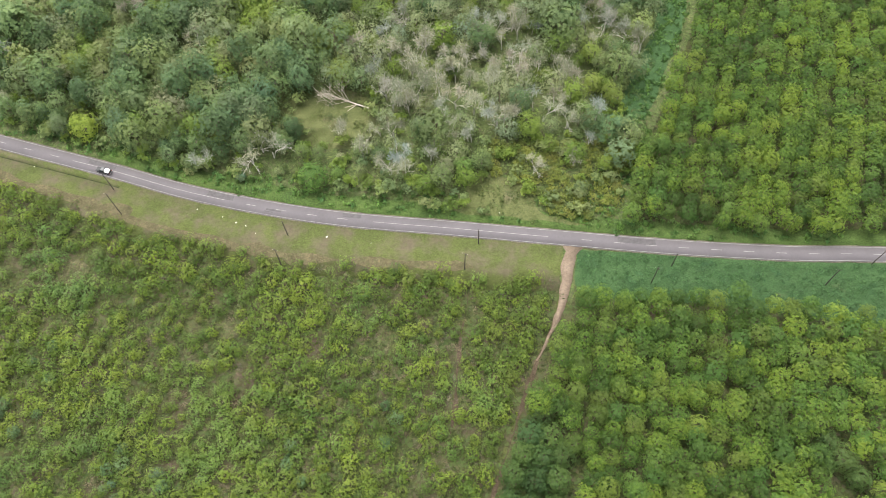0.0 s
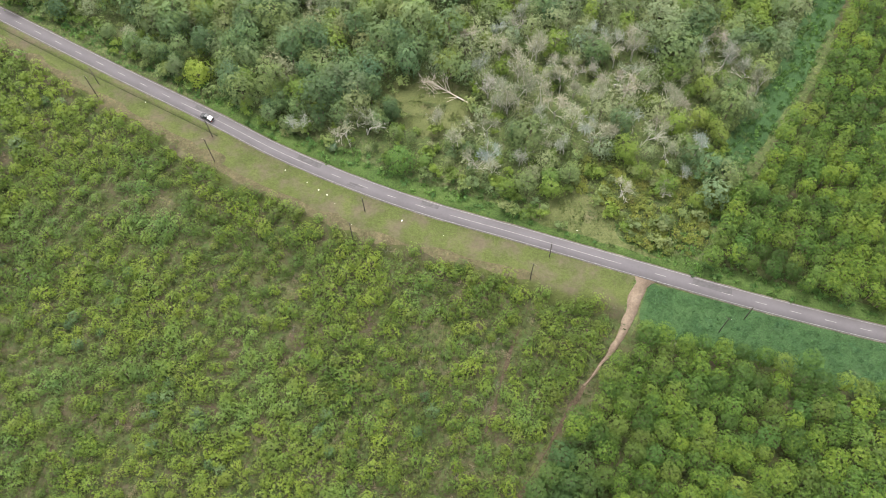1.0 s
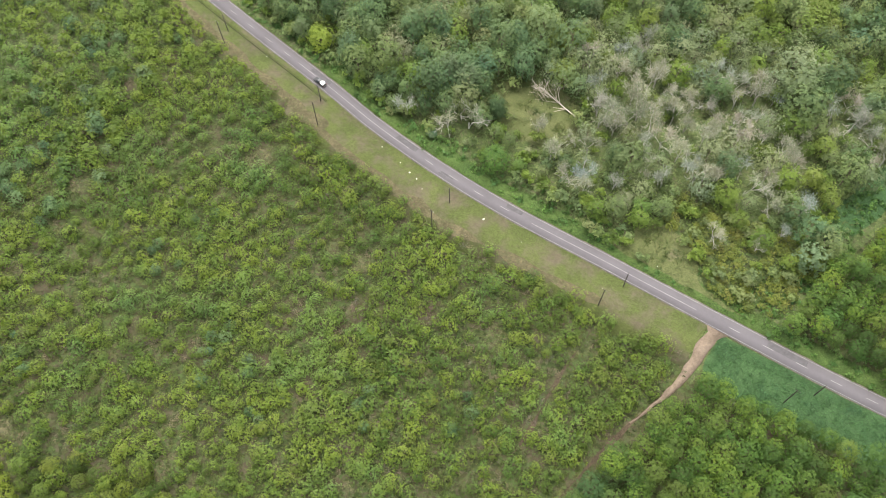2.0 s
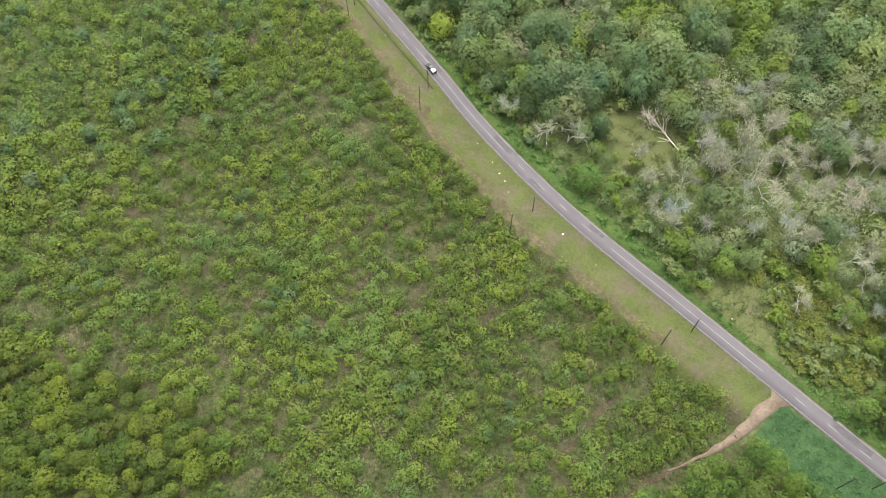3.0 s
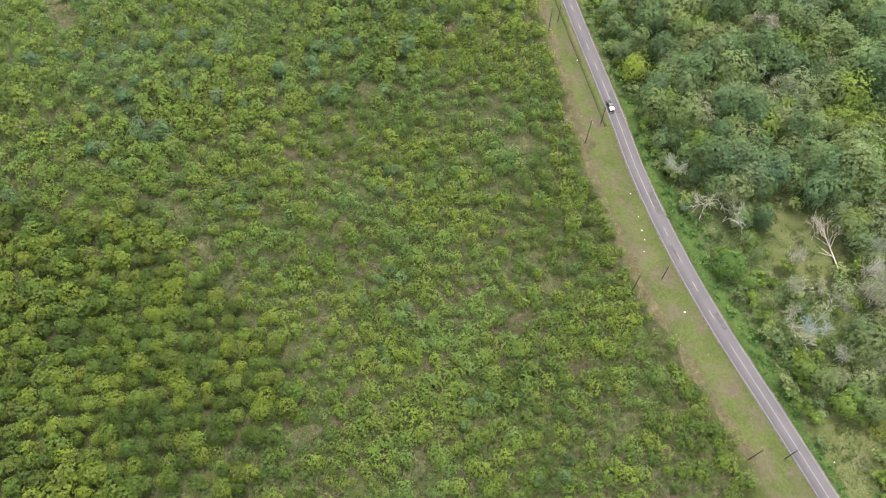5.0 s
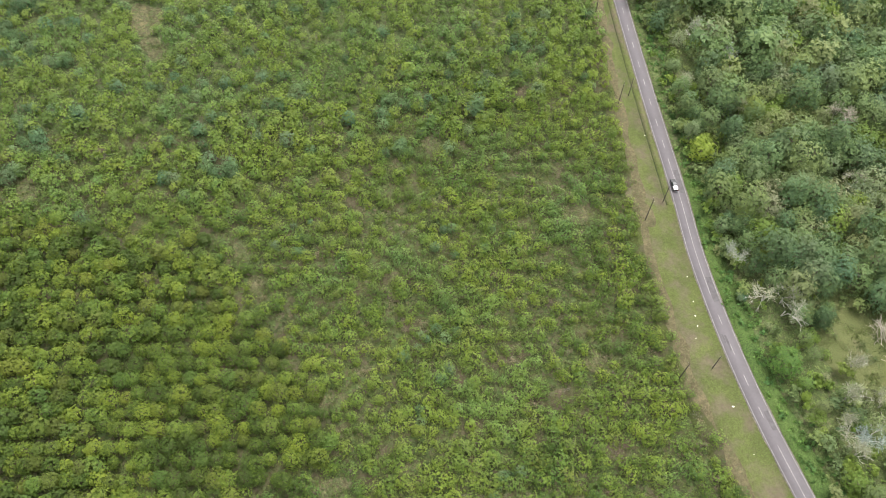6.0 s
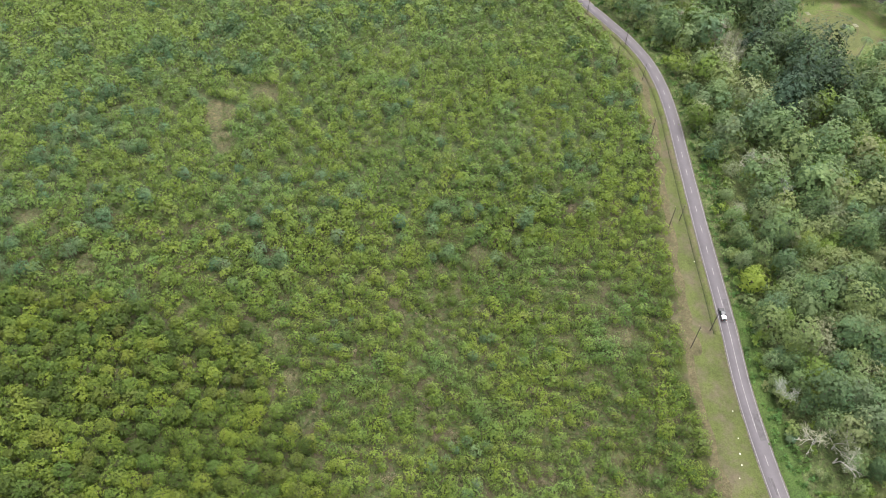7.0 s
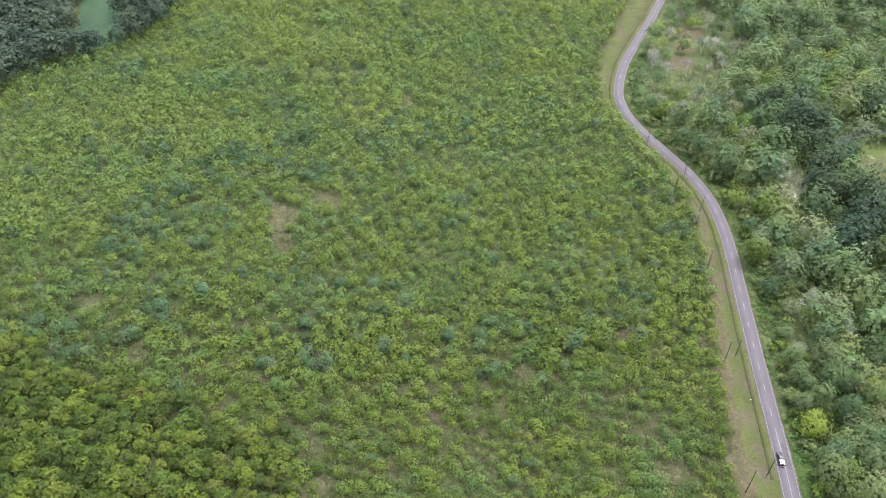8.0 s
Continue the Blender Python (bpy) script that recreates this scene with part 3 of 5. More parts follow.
class Kind:
    """A kind of tree: some grown shapes, shared by single trees and by the far stand."""

    def __init__(self, name, label, category, leaf, shapes, coarse=None, bark="bark"):
        self.name, self.label, self.category, self.leaf, self.bark = name, label, category, leaf, bark
        self.shapes, self.coarse = shapes, coarse or shapes      # (trunk arrays, crown arrays), near and far
        self.meshes = [(mesh_of("trunk", *t, bark), mesh_of("crown", *c, leaf)) for t, c in shapes]
        self.first = {}

    def single(self, rng, x, y, scale, z=0.0, group=""):
        i = int(rng.integers(len(self.shapes)))
        m = pose(x, y, z, 0, 0, float(rng.uniform(0, 360)))
        if i not in self.first:
            top = new(self.name)
            top.empty_display_size = 0.5
            tagged(top, self.label, self.category, group)
            for nm, me in zip(("trunk", "crown"), self.meshes[i]):
                new(nm, me).parent = top
            self.first[i] = top
            top.matrix_basis = m @ Matrix.Diagonal((scale, scale, scale, 1))
            return top
        ob = copy_thing(self.first[i], m)
        ob.scale = (scale, scale, scale)
        return ob

    def stand(self, rng, pts, scales, name, label, trunks=True, reach=250.0):
        """All the trees at the points as one joined stand; those past reach from the plan's origin take the coarse shapes."""
        top = tagged(new(name), label, self.category, kind="stuff")
        away = np.hypot(pts[:, 0], pts[:, 1]) > reach
        for far, shapes in ((False, self.shapes), (True, self.coarse)):
            here = pts[away == far]
            if not len(here):
                continue
            size = scales[away == far]
            which = rng.integers(len(shapes), size=len(here))
            turn = rng.uniform(0, 2 * math.pi, len(here))
            for part_i, (nm, mat) in enumerate((("trunks", self.bark), ("crowns", self.leaf))):
                if part_i == 0 and (far or not trunks):
                    continue
                vs, qs, marks, k = [], [], [], 0
                for i, shape in enumerate(shapes):
                    sel = which == i
                    if not sel.any():
                        continue
                    v, q = shape[part_i] if part_i else stick((0, 0, -0.2), (0.1, 0, float(shape[1][0][:, 2].max()) * 0.7), 0.12, 0.05, 3)
                    c, s, z = np.cos(turn[sel])[:, None], np.sin(turn[sel])[:, None], size[sel][:, None]
                    w = np.stack([(c * v[:, 0] - s * v[:, 1]) * z + here[sel, 0:1], (s * v[:, 0] + c * v[:, 1]) * z + here[sel, 1:2], v[:, 2] * z], -1)
                    m = sel.sum()
                    vs.append(w.reshape(-1, 3))
                    marks.append(np.repeat(rng.uniform(0, 1, m), len(v)))
                    qs.append((q[None] + (np.arange(m) * len(v))[:, None, None] + k).reshape(-1, q.shape[1]))
                    k += m * len(v)
                ob = new(nm, mesh_of(nm, np.vstack(vs), np.vstack(qs), mat))
                ob.data.attributes.new("plant", "FLOAT", "POINT").data.foreach_set("value", np.concatenate(marks).astype(np.float32))
                ob.parent = top
                tagged(ob, kind="stuff")
        return top

# ---- ground, road, verges ----
rng = np.random.default_rng(7)
n_g = 60
gx = np.sign(np.linspace(-1, 1, n_g + 1)) * np.abs(np.linspace(-1, 1, n_g + 1)) ** 2 * 2600
gv = np.array([(x - 150, y + 60, -0.06) for y in gx for x in gx])
gi = np.arange(n_g)
gq = (gi[None, :] + gi[:, None] * (n_g + 1)).ravel()
gq = np.stack([gq, gq + 1, gq + n_g + 2, gq + n_g + 1], 1)
tagged(new("ground", mesh_of("ground", gv, gq, "forest_floor")), "dark green overgrown forest ground", "ground", kind="structure")

ROAD = smooth_line([
    (700, 90), (420, 100), (240, 104.5), (141, 107), (111, 107.3), (75, 109.3), (39, 112.5), (3, 116), (-30, 119), (-57, 123.2), (-85, 129.5),
    (-112, 137.8), (-152, 149.2), (-190, 160.5), (-215, 168), (-235, 172.6), (-254, 174.6), (-273, 173.2), (-292, 169.2), (-312, 164.6),
    (-330, 162.6), (-348, 164.2), (-366, 170.5), (-387, 181), (-412, 197), (-447, 221), (-478, 241), (-560, 300), (-760, 430)], 2.5)
HALF = 2.75
SOUTH = [(36, 97), (17, 97), (0, 99.5), (-18, 101), (-40, 102), (-54, 103), (-66, 107), (-82, 110), (-98, 113.5), (-112, 121), (-126, 125),
         (-150, 133), (-179, 143), (-214, 155), (-241, 163.5), (-277, 163), (-314, 156), (-340, 154), (-366, 157), (-400, 171),
         (-439, 192), (-483, 218), (-600, 300)]
TRACK = [(41.5, 110), (40, 105), (38, 95), (35, 85), (28, 71), (23, 58), (15, 36), (4, 8), (-12, -34), (-40, -105)]
FIELD = [(43, 96), (66, 94), (90, 92), (115, 88), (135, 85), (180, 78), (300, 60)]
STRIP = [(54, 117), (63, 139), (73, 163), (90, 201), (97, 222), (125, 300)]

road = tagged(new("road"), "narrow grey two-lane asphalt road with worn white lines", "road", kind="structure")
south_line, north_line = offset(ROAD, HALF), offset(ROAD, -HALF)
ribbon("asphalt", offset(ROAD, -HALF), offset(ROAD, HALF), 0.22, "asphalt", road, 0.12, 0.5)
for d in (-2.45, 2.45):
    ribbon("edge_line", offset(ROAD, d - 0.07), offset(ROAD, d + 0.07), 0.228, "line_paint", road)
arc = np.concatenate([[0], np.cumsum(np.linalg.norm(np.diff(ROAD, axis=0), axis=1))])


def stretch(x_from, x_to):
    """Road line between two eastings."""
    return ROAD[(ROAD[:, 0] <= x_from) & (ROAD[:, 0] >= x_to)]


for a, b in ((-71, -127), (36, -24)):
    s = stretch(a, b)
    ribbon("centre_line", offset(s, -0.07), offset(s, 0.07), 0.228, "line_paint", road)


def at_arc(s):
    return np.array([np.interp(s, arc, ROAD[:, 0]), np.interp(s, arc, ROAD[:, 1])])


def dash(s0, length):
    line = np.array([at_arc(s0 + length * k / 3) for k in range(4)])
    ribbon("dash", offset(line, -0.085), offset(line, 0.085), 0.228, "line_paint", road)


def arc_of(x):
    return float(np.interp(-x, -ROAD[:, 0], arc))


s = arc_of(44.5)
while s > arc_of(240):
    dash(s - 3.4, 3.4)
    s -= 10.3
s = arc_of(-65)
while s > arc_of(-30):
    dash(s - 3.4, 3.4)
    s -= 10.3
s = arc_of(-131)
while s < arc_of(-470):
    dash(s, 3.4)
    s += 10.3
# tar repairs; north-lane patches are tree shade painted on the asphalt
for x, side, w, ln in ((-74, -1.2, 1.8, 9.0), (-55.5, 0.5, 0.7, 5.0), (-57, 1.3, 0.5, 3.0), (62, -1.1, 1.9, 12.0), (-116, -1.3, 1.6, 10.0), (-30, -1.4, 1.3, 6.0)):
    s0 = arc_of(x)
    line = np.array([at_arc(s0 + ln * (k / 6 - 0.5)) for k in range(7)])
    ribbon("tar_patch", offset(line, side - w / 2), offset(line, side + w / 2), 0.2245, "tar_and_shade", road, 0.25)

near_road = ROAD[(ROAD[:, 0] < 300) & (ROAD[:, 0] > -620)]
sl = smooth_line(SOUTH, 2.5)


def verge_between(name, x_from, x_to, material, label, inner=HALF - 0.3, ditch=6.2, z=0.12):
    """Grass from the road's south side to the planting, cut by a narrow ditch."""
    line = near_road[(near_road[:, 0] <= x_from) & (near_road[:, 0] >= x_to)]
    top = tagged(new(name), label, "verge", kind="structure")
    nearest = np.maximum.accumulate([int(np.argmin(np.linalg.norm(sl - p, axis=1))) for p in offset(line, 8.0)])
    far = sl[nearest]
    room = np.linalg.norm(far - line, axis=1)
    d = np.minimum(ditch or 1.0, room * 0.7)[:, None]
    out = unit(offset(line, 1.0) - line)
    if not ditch:
        ribbon("grass_strip", line + out * inner, far + out * 3.0, z, material, top, 0.25, 0.3)
        return top
    ribbon("grass_strip", line + out * inner, line + out * (d - 0.2), 0.12, material, top, 0.12, 0.3)
    ribbon("grass_strip", line + out * (d + 0.2), far + out * 3.0, 0.12, material, top, 0.12, 0.3)
    ribbon("ditch_bed", line + out * (d - 0.9), line + out * (d + 0.9), -0.015, "ditch", top)
    return top


verge_between("verge_south", 40, -108, "verge_grass", "mown olive grass verge with brown bare patches", ditch=0, z=0.128)
verge_between("verge_west", -104, -600, "verge_grass", "olive grass verge cut by a narrow ditch", ditch=5.4)
for k, d in (("gravel_edge", 0), ("gravel_edge", 1)):
    sgn = 1 if d == 0 else -1
    e = tagged(ribbon(k, offset(near_road, sgn * (HALF - 0.2)), offset(near_road, sgn * (HALF + 0.3)), 0.15, "gravel", None, 0.3, 0.4), "pale gravel along the asphalt edge", "road edge", kind="structure")
for x_from, x_to, material, label in ((300, -120, "bright_verge", "lush green roadside grass below the forest"), (-118, -620, "forest_floor", "dull green roadside weeds below the forest")):
    line = near_road[(near_road[:, 0] <= x_from) & (near_road[:, 0] >= x_to)]
    tagged(ribbon("north_verge", offset(line, -9.0), offset(line, -HALF + 0.3), 0.10, material, None, 1.2, 0.3), label, "verge", kind="structure")

edge = sl[(sl[:, 0] < 2) & (sl[:, 0] > -262)]
thick_by = np.clip(1.2 + 2.2 * soft_noise(edge, 13, 6.0) + 0.5 * soft_noise(edge, 3.5, 2.0), 0.3, 2.9)[:, None]
mid = offset(edge, -2.6)
mid[6:-6] = np.mean([mid[k:len(mid) - 12 + k] for k in range(13)], axis=0)
across = unit(offset(mid, 1.0) - mid)
tagged(ribbon("bare_margin", mid - across * thick_by, mid + across * thick_by, 0.142, "dry_earth", None, 0.2), "brown bare margin between verge and planting", "bare earth", kind="structure")
tagged(area("crop_field", [(42.5, 108.6), (80, 106.2), (141, 103.8), (300, 100)] + [(x, y - 3) for x, y in FIELD[::-1]], 0.05, "field_green", 0.5), "deep green field of low cover crop", "field", kind="structure")
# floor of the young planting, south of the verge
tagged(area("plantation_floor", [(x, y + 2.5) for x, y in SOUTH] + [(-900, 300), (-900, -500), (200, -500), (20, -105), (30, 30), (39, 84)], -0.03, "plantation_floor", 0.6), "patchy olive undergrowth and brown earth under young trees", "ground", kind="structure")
tagged(area("plantation_floor_west", [(-175, 136), (-240, 158), (-314, 152), (-366, 153), (-439, 188), (-600, 290), (-900, 300), (-900, -60), (-560, -84), (-484, -104), (-436, -156), (-380, -196), (-260, -150), (-215, -60), (-185, 40)], -0.022, "west_floor", 3.0), "pale green grassy ground under young trees", "ground", kind="structure")
tr = smooth_line(TRACK[:5], 1.5)
wid = np.interp(np.linspace(0, 1, len(tr)), [0, 0.07, 0.13, 0.4, 0.56, 1], [3.4, 1.8, 1.9, 1.7, 0.9, 0.25])[:, None] * (1 + 0.25 * soft_noise(tr, 6, 12.0))[:, None]
nrm = unit(offset(tr, 1.0) - tr)
tail = smooth_line(TRACK[3:], 2.0)
wide = np.clip(0.55 + 0.9 * soft_noise(tail, 14, 2.0), 0.12, 1.1)[:, None]
across = unit(offset(tail, 1.0) - tail)
tagged(ribbon("footpath", tail - across * wide, tail + across * wide, 0.06, "path_earth", None, 0.5), "dull brown footpath between the plantings", "path", kind="structure")
ROW_GAP = smooth_line([(9.2, 99), (7.4, 90), (5.4, 78), (4.3, 67), (3.4, 56), (1.0, 44)], 1.5)
thin_row = np.clip(0.30 + 0.9 * soft_noise(ROW_GAP, 9, 5.0), 0.08, 0.95)[:, None]
across = unit(offset(ROW_GAP, 1.0) - ROW_GAP)
tagged(ribbon("bare_row", ROW_GAP - across * thin_row, ROW_GAP + across * thin_row, 0.05, "path_earth", None, 0.5), "bare brown earth between two planted rows", "bare earth", kind="structure")
tagged(ribbon("dirt_track", tr - nrm * wid, tr + nrm * wid, 0.16, "red_earth", None, 0.9, 0.3), "reddish bare earth track leaving the road", "track", kind="structure")

CLEAR_A = [(-57, 166), (-48, 172), (-36, 173), (-24, 167), (-22, 155), (-30, 148), (-46, 149), (-56, 157)]
CLEAR_B = [(2, 122.5), (7, 130), (12, 136.5), (24, 134.5), (29, 128), (33, 121.5), (48, 117), (22, 119.8)]
tagged(area("clearing_floor", CLEAR_A, -0.01, "clearing_grass", 1.5), "pale dry grass clearing in the forest", "clearing", kind="structure")
tagged(area("clearing_floor", CLEAR_B, 0.13, "clearing_grass", 1.5), "pale grass clearing beside the road", "clearing", kind="structure")
BARE = [((-268, -24), 13, 9), ((-279, -2), 9, 8), ((-247, -22), 7, 5), ((-362, 44), 12, 7), ((-127, -10), 7, 3.5), ((-252, -24), 8, 5), ((-124, -27), 6, 3), ((-149, -17), 6, 3), ((-81, 3), 3.5, 6), ((-57, -5), 3.5, 6), ((-78, -7), 3, 5), ((-160, 30), 4, 6), ((-163, 64), 5, 4), ((-223, -99), 7, 5), ((-194, -77), 7, 5), ((-141, -12), 7, 3), ((-64.3, 80.2), 5, 4), ((-116, 100), 6, 5), ((-72, 82), 3, 3), ((-162, 20), 3, 4), ((-54, 16), 3, 4.5), ((-165, -43), 5, 4), ((-34, 19), 3, 5), ((-18, 77), 2.5, 6), ((-150, 134), 6, 3), ((-108, 122), 8, 4), ((-20, 103), 9, 2.5), ((-62, 108.5), 8, 2.2), ((-84, 113), 7, 2.4), ((-45, 104), 6, 2), ((4, 102), 7, 2.4), ((-190, 149), 9, 2.2)]
for i_bare, ((cx, cy), ra, rb) in enumerate(BARE):
    ring = [(cx + ra * math.cos(a) * (0.8 + 0.3 * noise.noise(Vector((cx, a, 0)))), cy + rb * math.sin(a) * (0.8 + 0.3 * noise.noise(Vector((cy, a, 1))))) for a in np.arange(0, 2 * math.pi, 0.5)]
    tagged(area("bare_patch", ring, (0.135 if cy > 100 else 0.0) + 0.004 * i_bare, "dry_earth" if cy > 100 else "brush_earth", 1.6), "bare brown earth patch among low growth", "bare earth", kind="structure")
LAWN = [(-266, 253), (-279, 268), (-284, 284), (-276, 299), (-258, 305), (-238, 296), (-230, 280), (-238, 262), (-251, 249)]
tagged(area("lawn", LAWN, 0.05, "lawn", 1.0), "worn yellowish lawn with bare oval", "lawn", kind="structure")
tagged(area("worn_oval", [(-246, 262), (-262, 265), (-270, 278), (-266, 290), (-252, 294), (-242, 284), (-240, 270)], 0.06, "clearing_grass", 1.0), "pale worn oval in the lawn", "bare earth", kind="structure")
for rad, wide_by in ((7.0, 0.3), (11.5, 0.28)):
    ring = np.array([(-257 + rad * 1.25 * math.cos(a), 281 + rad * math.sin(a)) for a in np.arange(0.3, 5.2, 0.12)])
    tagged(ribbon("worn_ring", offset(ring, -wide_by), offset(ring, wide_by), 0.075, "dry_earth", None, 0.3), "brown ring worn into the lawn", "bare earth", kind="structure")
for x, y in ((-257.5, 283), (-256.2, 288), (-271.7, 271)):
    tagged(area("sand_patch", [(x - 1.6, y - 1.0), (x + 1.4, y - 1.2), (x + 1.8, y + 1.0), (x - 1.2, y + 1.3)], 0.085, "pale_sand", 0.4), "small pale sand patch on the lawn", "bare earth", kind="structure")
STREAM = [(-262, 238), (-276, 254), (-290, 270), (-296, 288), (-286, 308), (-262, 318), (-236, 312), (-205, 330)]
stl = smooth_line(STREAM, 3.0)
tagged(ribbon("stream", offset(stl, -2.6), offset(stl, 2.6), -0.02, "water", None, 1.0), "narrow dark stream round the lawn", "water", kind="structure")
for d in (-3.1, 3.1):
    tagged(ribbon("stone_bank", offset(stl, d - 0.35), offset(stl, d + 0.35), 0.25, "stone_wall", None, 0.5, 0.7), "grey stone bank of the stream", "bank", kind="structure")
sp = smooth_line(STRIP, 3.0)
sp = sp[sp[:, 1] > 156]
tagged(ribbon("creeper_strip", offset(sp, 11.0), offset(sp, 0.5), 0.02, "field_green", None, 1.5), "dark green creeper strip beside the plantation", "ground cover", kind="structure")
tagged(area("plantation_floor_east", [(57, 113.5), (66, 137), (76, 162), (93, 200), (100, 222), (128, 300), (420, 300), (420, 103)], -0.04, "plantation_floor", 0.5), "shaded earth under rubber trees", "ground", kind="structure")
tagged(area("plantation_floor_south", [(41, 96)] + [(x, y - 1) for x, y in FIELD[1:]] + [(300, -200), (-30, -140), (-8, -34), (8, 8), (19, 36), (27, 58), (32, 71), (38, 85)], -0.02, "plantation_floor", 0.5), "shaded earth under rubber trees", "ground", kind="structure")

# ---- tree kinds ----


def grow(seed, count, radius, height, base, lobes, tufts, n, length, width, trunk=0.12, limbs=4, inner=0.35, even=0.0):
    r = np.random.default_rng(seed)
    return [(trunk_arrays(r, height * 0.85, trunk, limbs, radius * 0.5), crown_arrays(r, radius * r.uniform(0.85, 1.15), height * r.uniform(0.9, 1.1), base, lobes, tufts, n, length, width, inner, even))
            for _ in range(count)]


def dome(seed, count, radius, height, base, tufts, n, length, width, trunk=0.12, limbs=4, rough=0.2, inner=0.3, skirt=-0.3):
    r = np.random.default_rng(seed)
    return [(trunk_arrays(r, height * 0.85, trunk, limbs, radius * 0.5), dome_arrays(r, radius * r.uniform(0.88, 1.12), height * r.uniform(0.9, 1.1), base, tufts, n, length, width, rough, inner, skirt))
            for _ in range(count)]


far_dark_tree = Kind("far_wood_tree", "dark crowded tree of the far wood", "tree", "far_wood_leaf", dome(20, 5, 5.6, 15.5, 2.0, 70, 3, 0.95, 0.95, 0.22, 4, 0.34, 0.3))
rubber = Kind("rubber_tree", "leafy green rubber tree with tufted round crown", "tree", "rubber_leaf", dome(11, 7, 3.1, 9.4, 2.0, 250, 3, 0.34, 0.35, 0.15, 4, 0.24, 0.22, -0.2), dome(41, 6, 3.15, 9.4, 2.6, 112, 3, 0.46, 0.50, 0.15, 4, 0.24, 0.2, 0.05))
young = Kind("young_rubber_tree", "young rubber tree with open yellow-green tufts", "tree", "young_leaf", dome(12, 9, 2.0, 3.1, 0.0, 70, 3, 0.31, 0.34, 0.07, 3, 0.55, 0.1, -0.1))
olive = Kind("forest_tree", "broad olive-green forest tree with dense crown", "tree", "olive_leaf", dome(13, 6, 3.9, 10.8, 1.6, 270, 3, 0.40, 0.38, 0.2, 5, 0.42, 0.25), dome(43, 6, 3.9, 10.8, 1.8, 104, 3, 0.58, 0.60, 0.2, 5, 0.42, 0.25, -0.2))
dark = Kind("dark_forest_tree", "dark green forest tree with heavy crown", "tree", "dark_leaf", dome(14, 5, 4.1, 12.0, 1.6, 270, 3, 0.42, 0.40, 0.22, 5, 0.42, 0.25), dome(44, 6, 4.1, 12.0, 1.8, 100, 3, 0.60, 0.62, 0.22, 5, 0.42, 0.25, -0.2))
lime = Kind("bright_forest_tree", "bright lime-green forest tree", "tree", "lime_leaf", dome(15, 5, 3.6, 9.2, 1.2, 220, 3, 0.40, 0.40, 0.17, 5, 0.42, 0.25), dome(45, 5, 3.6, 9.2, 1.4, 92, 3, 0.58, 0.60, 0.17, 5, 0.42, 0.25, -0.2))

dusty = Kind("dusty_forest_tree", "pale grey-green forest tree with thin crown", "tree", "dusty_leaf", dome(25, 6, 3.7, 9.4, 1.4, 210, 3, 0.44, 0.28, 0.16, 5, 0.5, 0.22), dome(46, 6, 3.7, 9.4, 1.6, 104, 3, 0.58, 0.44, 0.16, 5, 0.5, 0.22, -0.2))


def bare_shapes(seed, count):
    r = np.random.default_rng(seed)
    out = []
    for _ in range(count):
        b = []
        branches(r, np.array([0, 0, -0.3]), unit(np.array([r.normal(0, 0.1), r.normal(0, 0.1), 1])), 3.2, 0.115, 4, b)
        b.append(stick((0, 0, -0.3), (0, 0, 2.0), 0.15, 0.12, 6))
        t = joined(b)
        tips = t[0][t[0][:, 2] > 5.0]
        tips = tips[r.permutation(len(tips))[:170]]
        out.append((t, blades(r, tips, unit(r.normal(0, 1, tips.shape)), 3, 1.2, 0.085, 0.5, 0.8)))
    return out


bare = Kind("bare_tree", "nearly leafless pale grey tree with fine branches", "tree", "pale_leaf", bare_shapes(16, 5), None, "grey_bark")


def shrub_shapes(seed, count, radius, height, tufts, n, length, width):
    r = np.random.default_rng(seed)
    return [(stick((0, 0, -0.1), (0, 0, height * 0.5), 0.03, 0.02, 3), crown_arrays(r, radius, height, 0.0, 4, tufts, n, length, width)) for _ in range(count)]


under = Kind("undergrowth", "olive-green grass and low scrub", "undergrowth", "under_leaf", shrub_shapes(17, 5, 1.7, 0.7, 14, 3, 0.30, 0.26))
vine = Kind("creepers", "bright green creepers and broad-leaved weeds", "undergrowth", "vine_leaf", shrub_shapes(18, 5, 1.3, 0.9, 12, 3, 0.45, 0.5))
dry = Kind("dry_brush", "brown dry brush between the trees", "undergrowth", "dry_leaf", shrub_shapes(19, 4, 1.1, 0.6, 12, 3, 0.5, 0.12))

# ---- planting ----
VIEW = [(190, 240), (150, 10), (120, -22), (30, -26), (-60, -108), (-150, -146), (-330, -182), (-470, -250), (-560, -250), (-565, 110), (-495, 430), (-430, 440), (-330, 362), (-130, 305), (60, 288), (150, 282)]


def east_of(pts, line):
    """Metres by which the points lie east of a line that runs north to south."""
    l = np.array(sorted(line, key=lambda p: p[1]))
    return pts[:, 0] - np.interp(pts[:, 1], l[:, 1], l[:, 0])


def north_of(pts, line):
    l = np.array(sorted(line, key=lambda p: p[0]))
    return pts[:, 1] - np.interp(pts[:, 0], l[:, 0], l[:, 1])


def keep_off(pts, poly):
    return pts[~inside(pts, poly)]


def plant(kind, pts, scales, group, stand_name, stand_label, nearest, singles=300, reach=250.0):
    """The trees nearest to a spot of the plan stand singly, the rest as one stand."""
    order = np.argsort(np.hypot(pts[:, 0] - nearest[0], pts[:, 1] - nearest[1]))
    for i in order[:singles]:
        kind.single(rng, float(pts[i, 0]), float(pts[i, 1]), float(scales[i]), group=group)
    rest = order[singles:]
    if len(rest):
        kind.stand(rng, pts[rest], scales[rest], stand_name, stand_label, reach=reach)


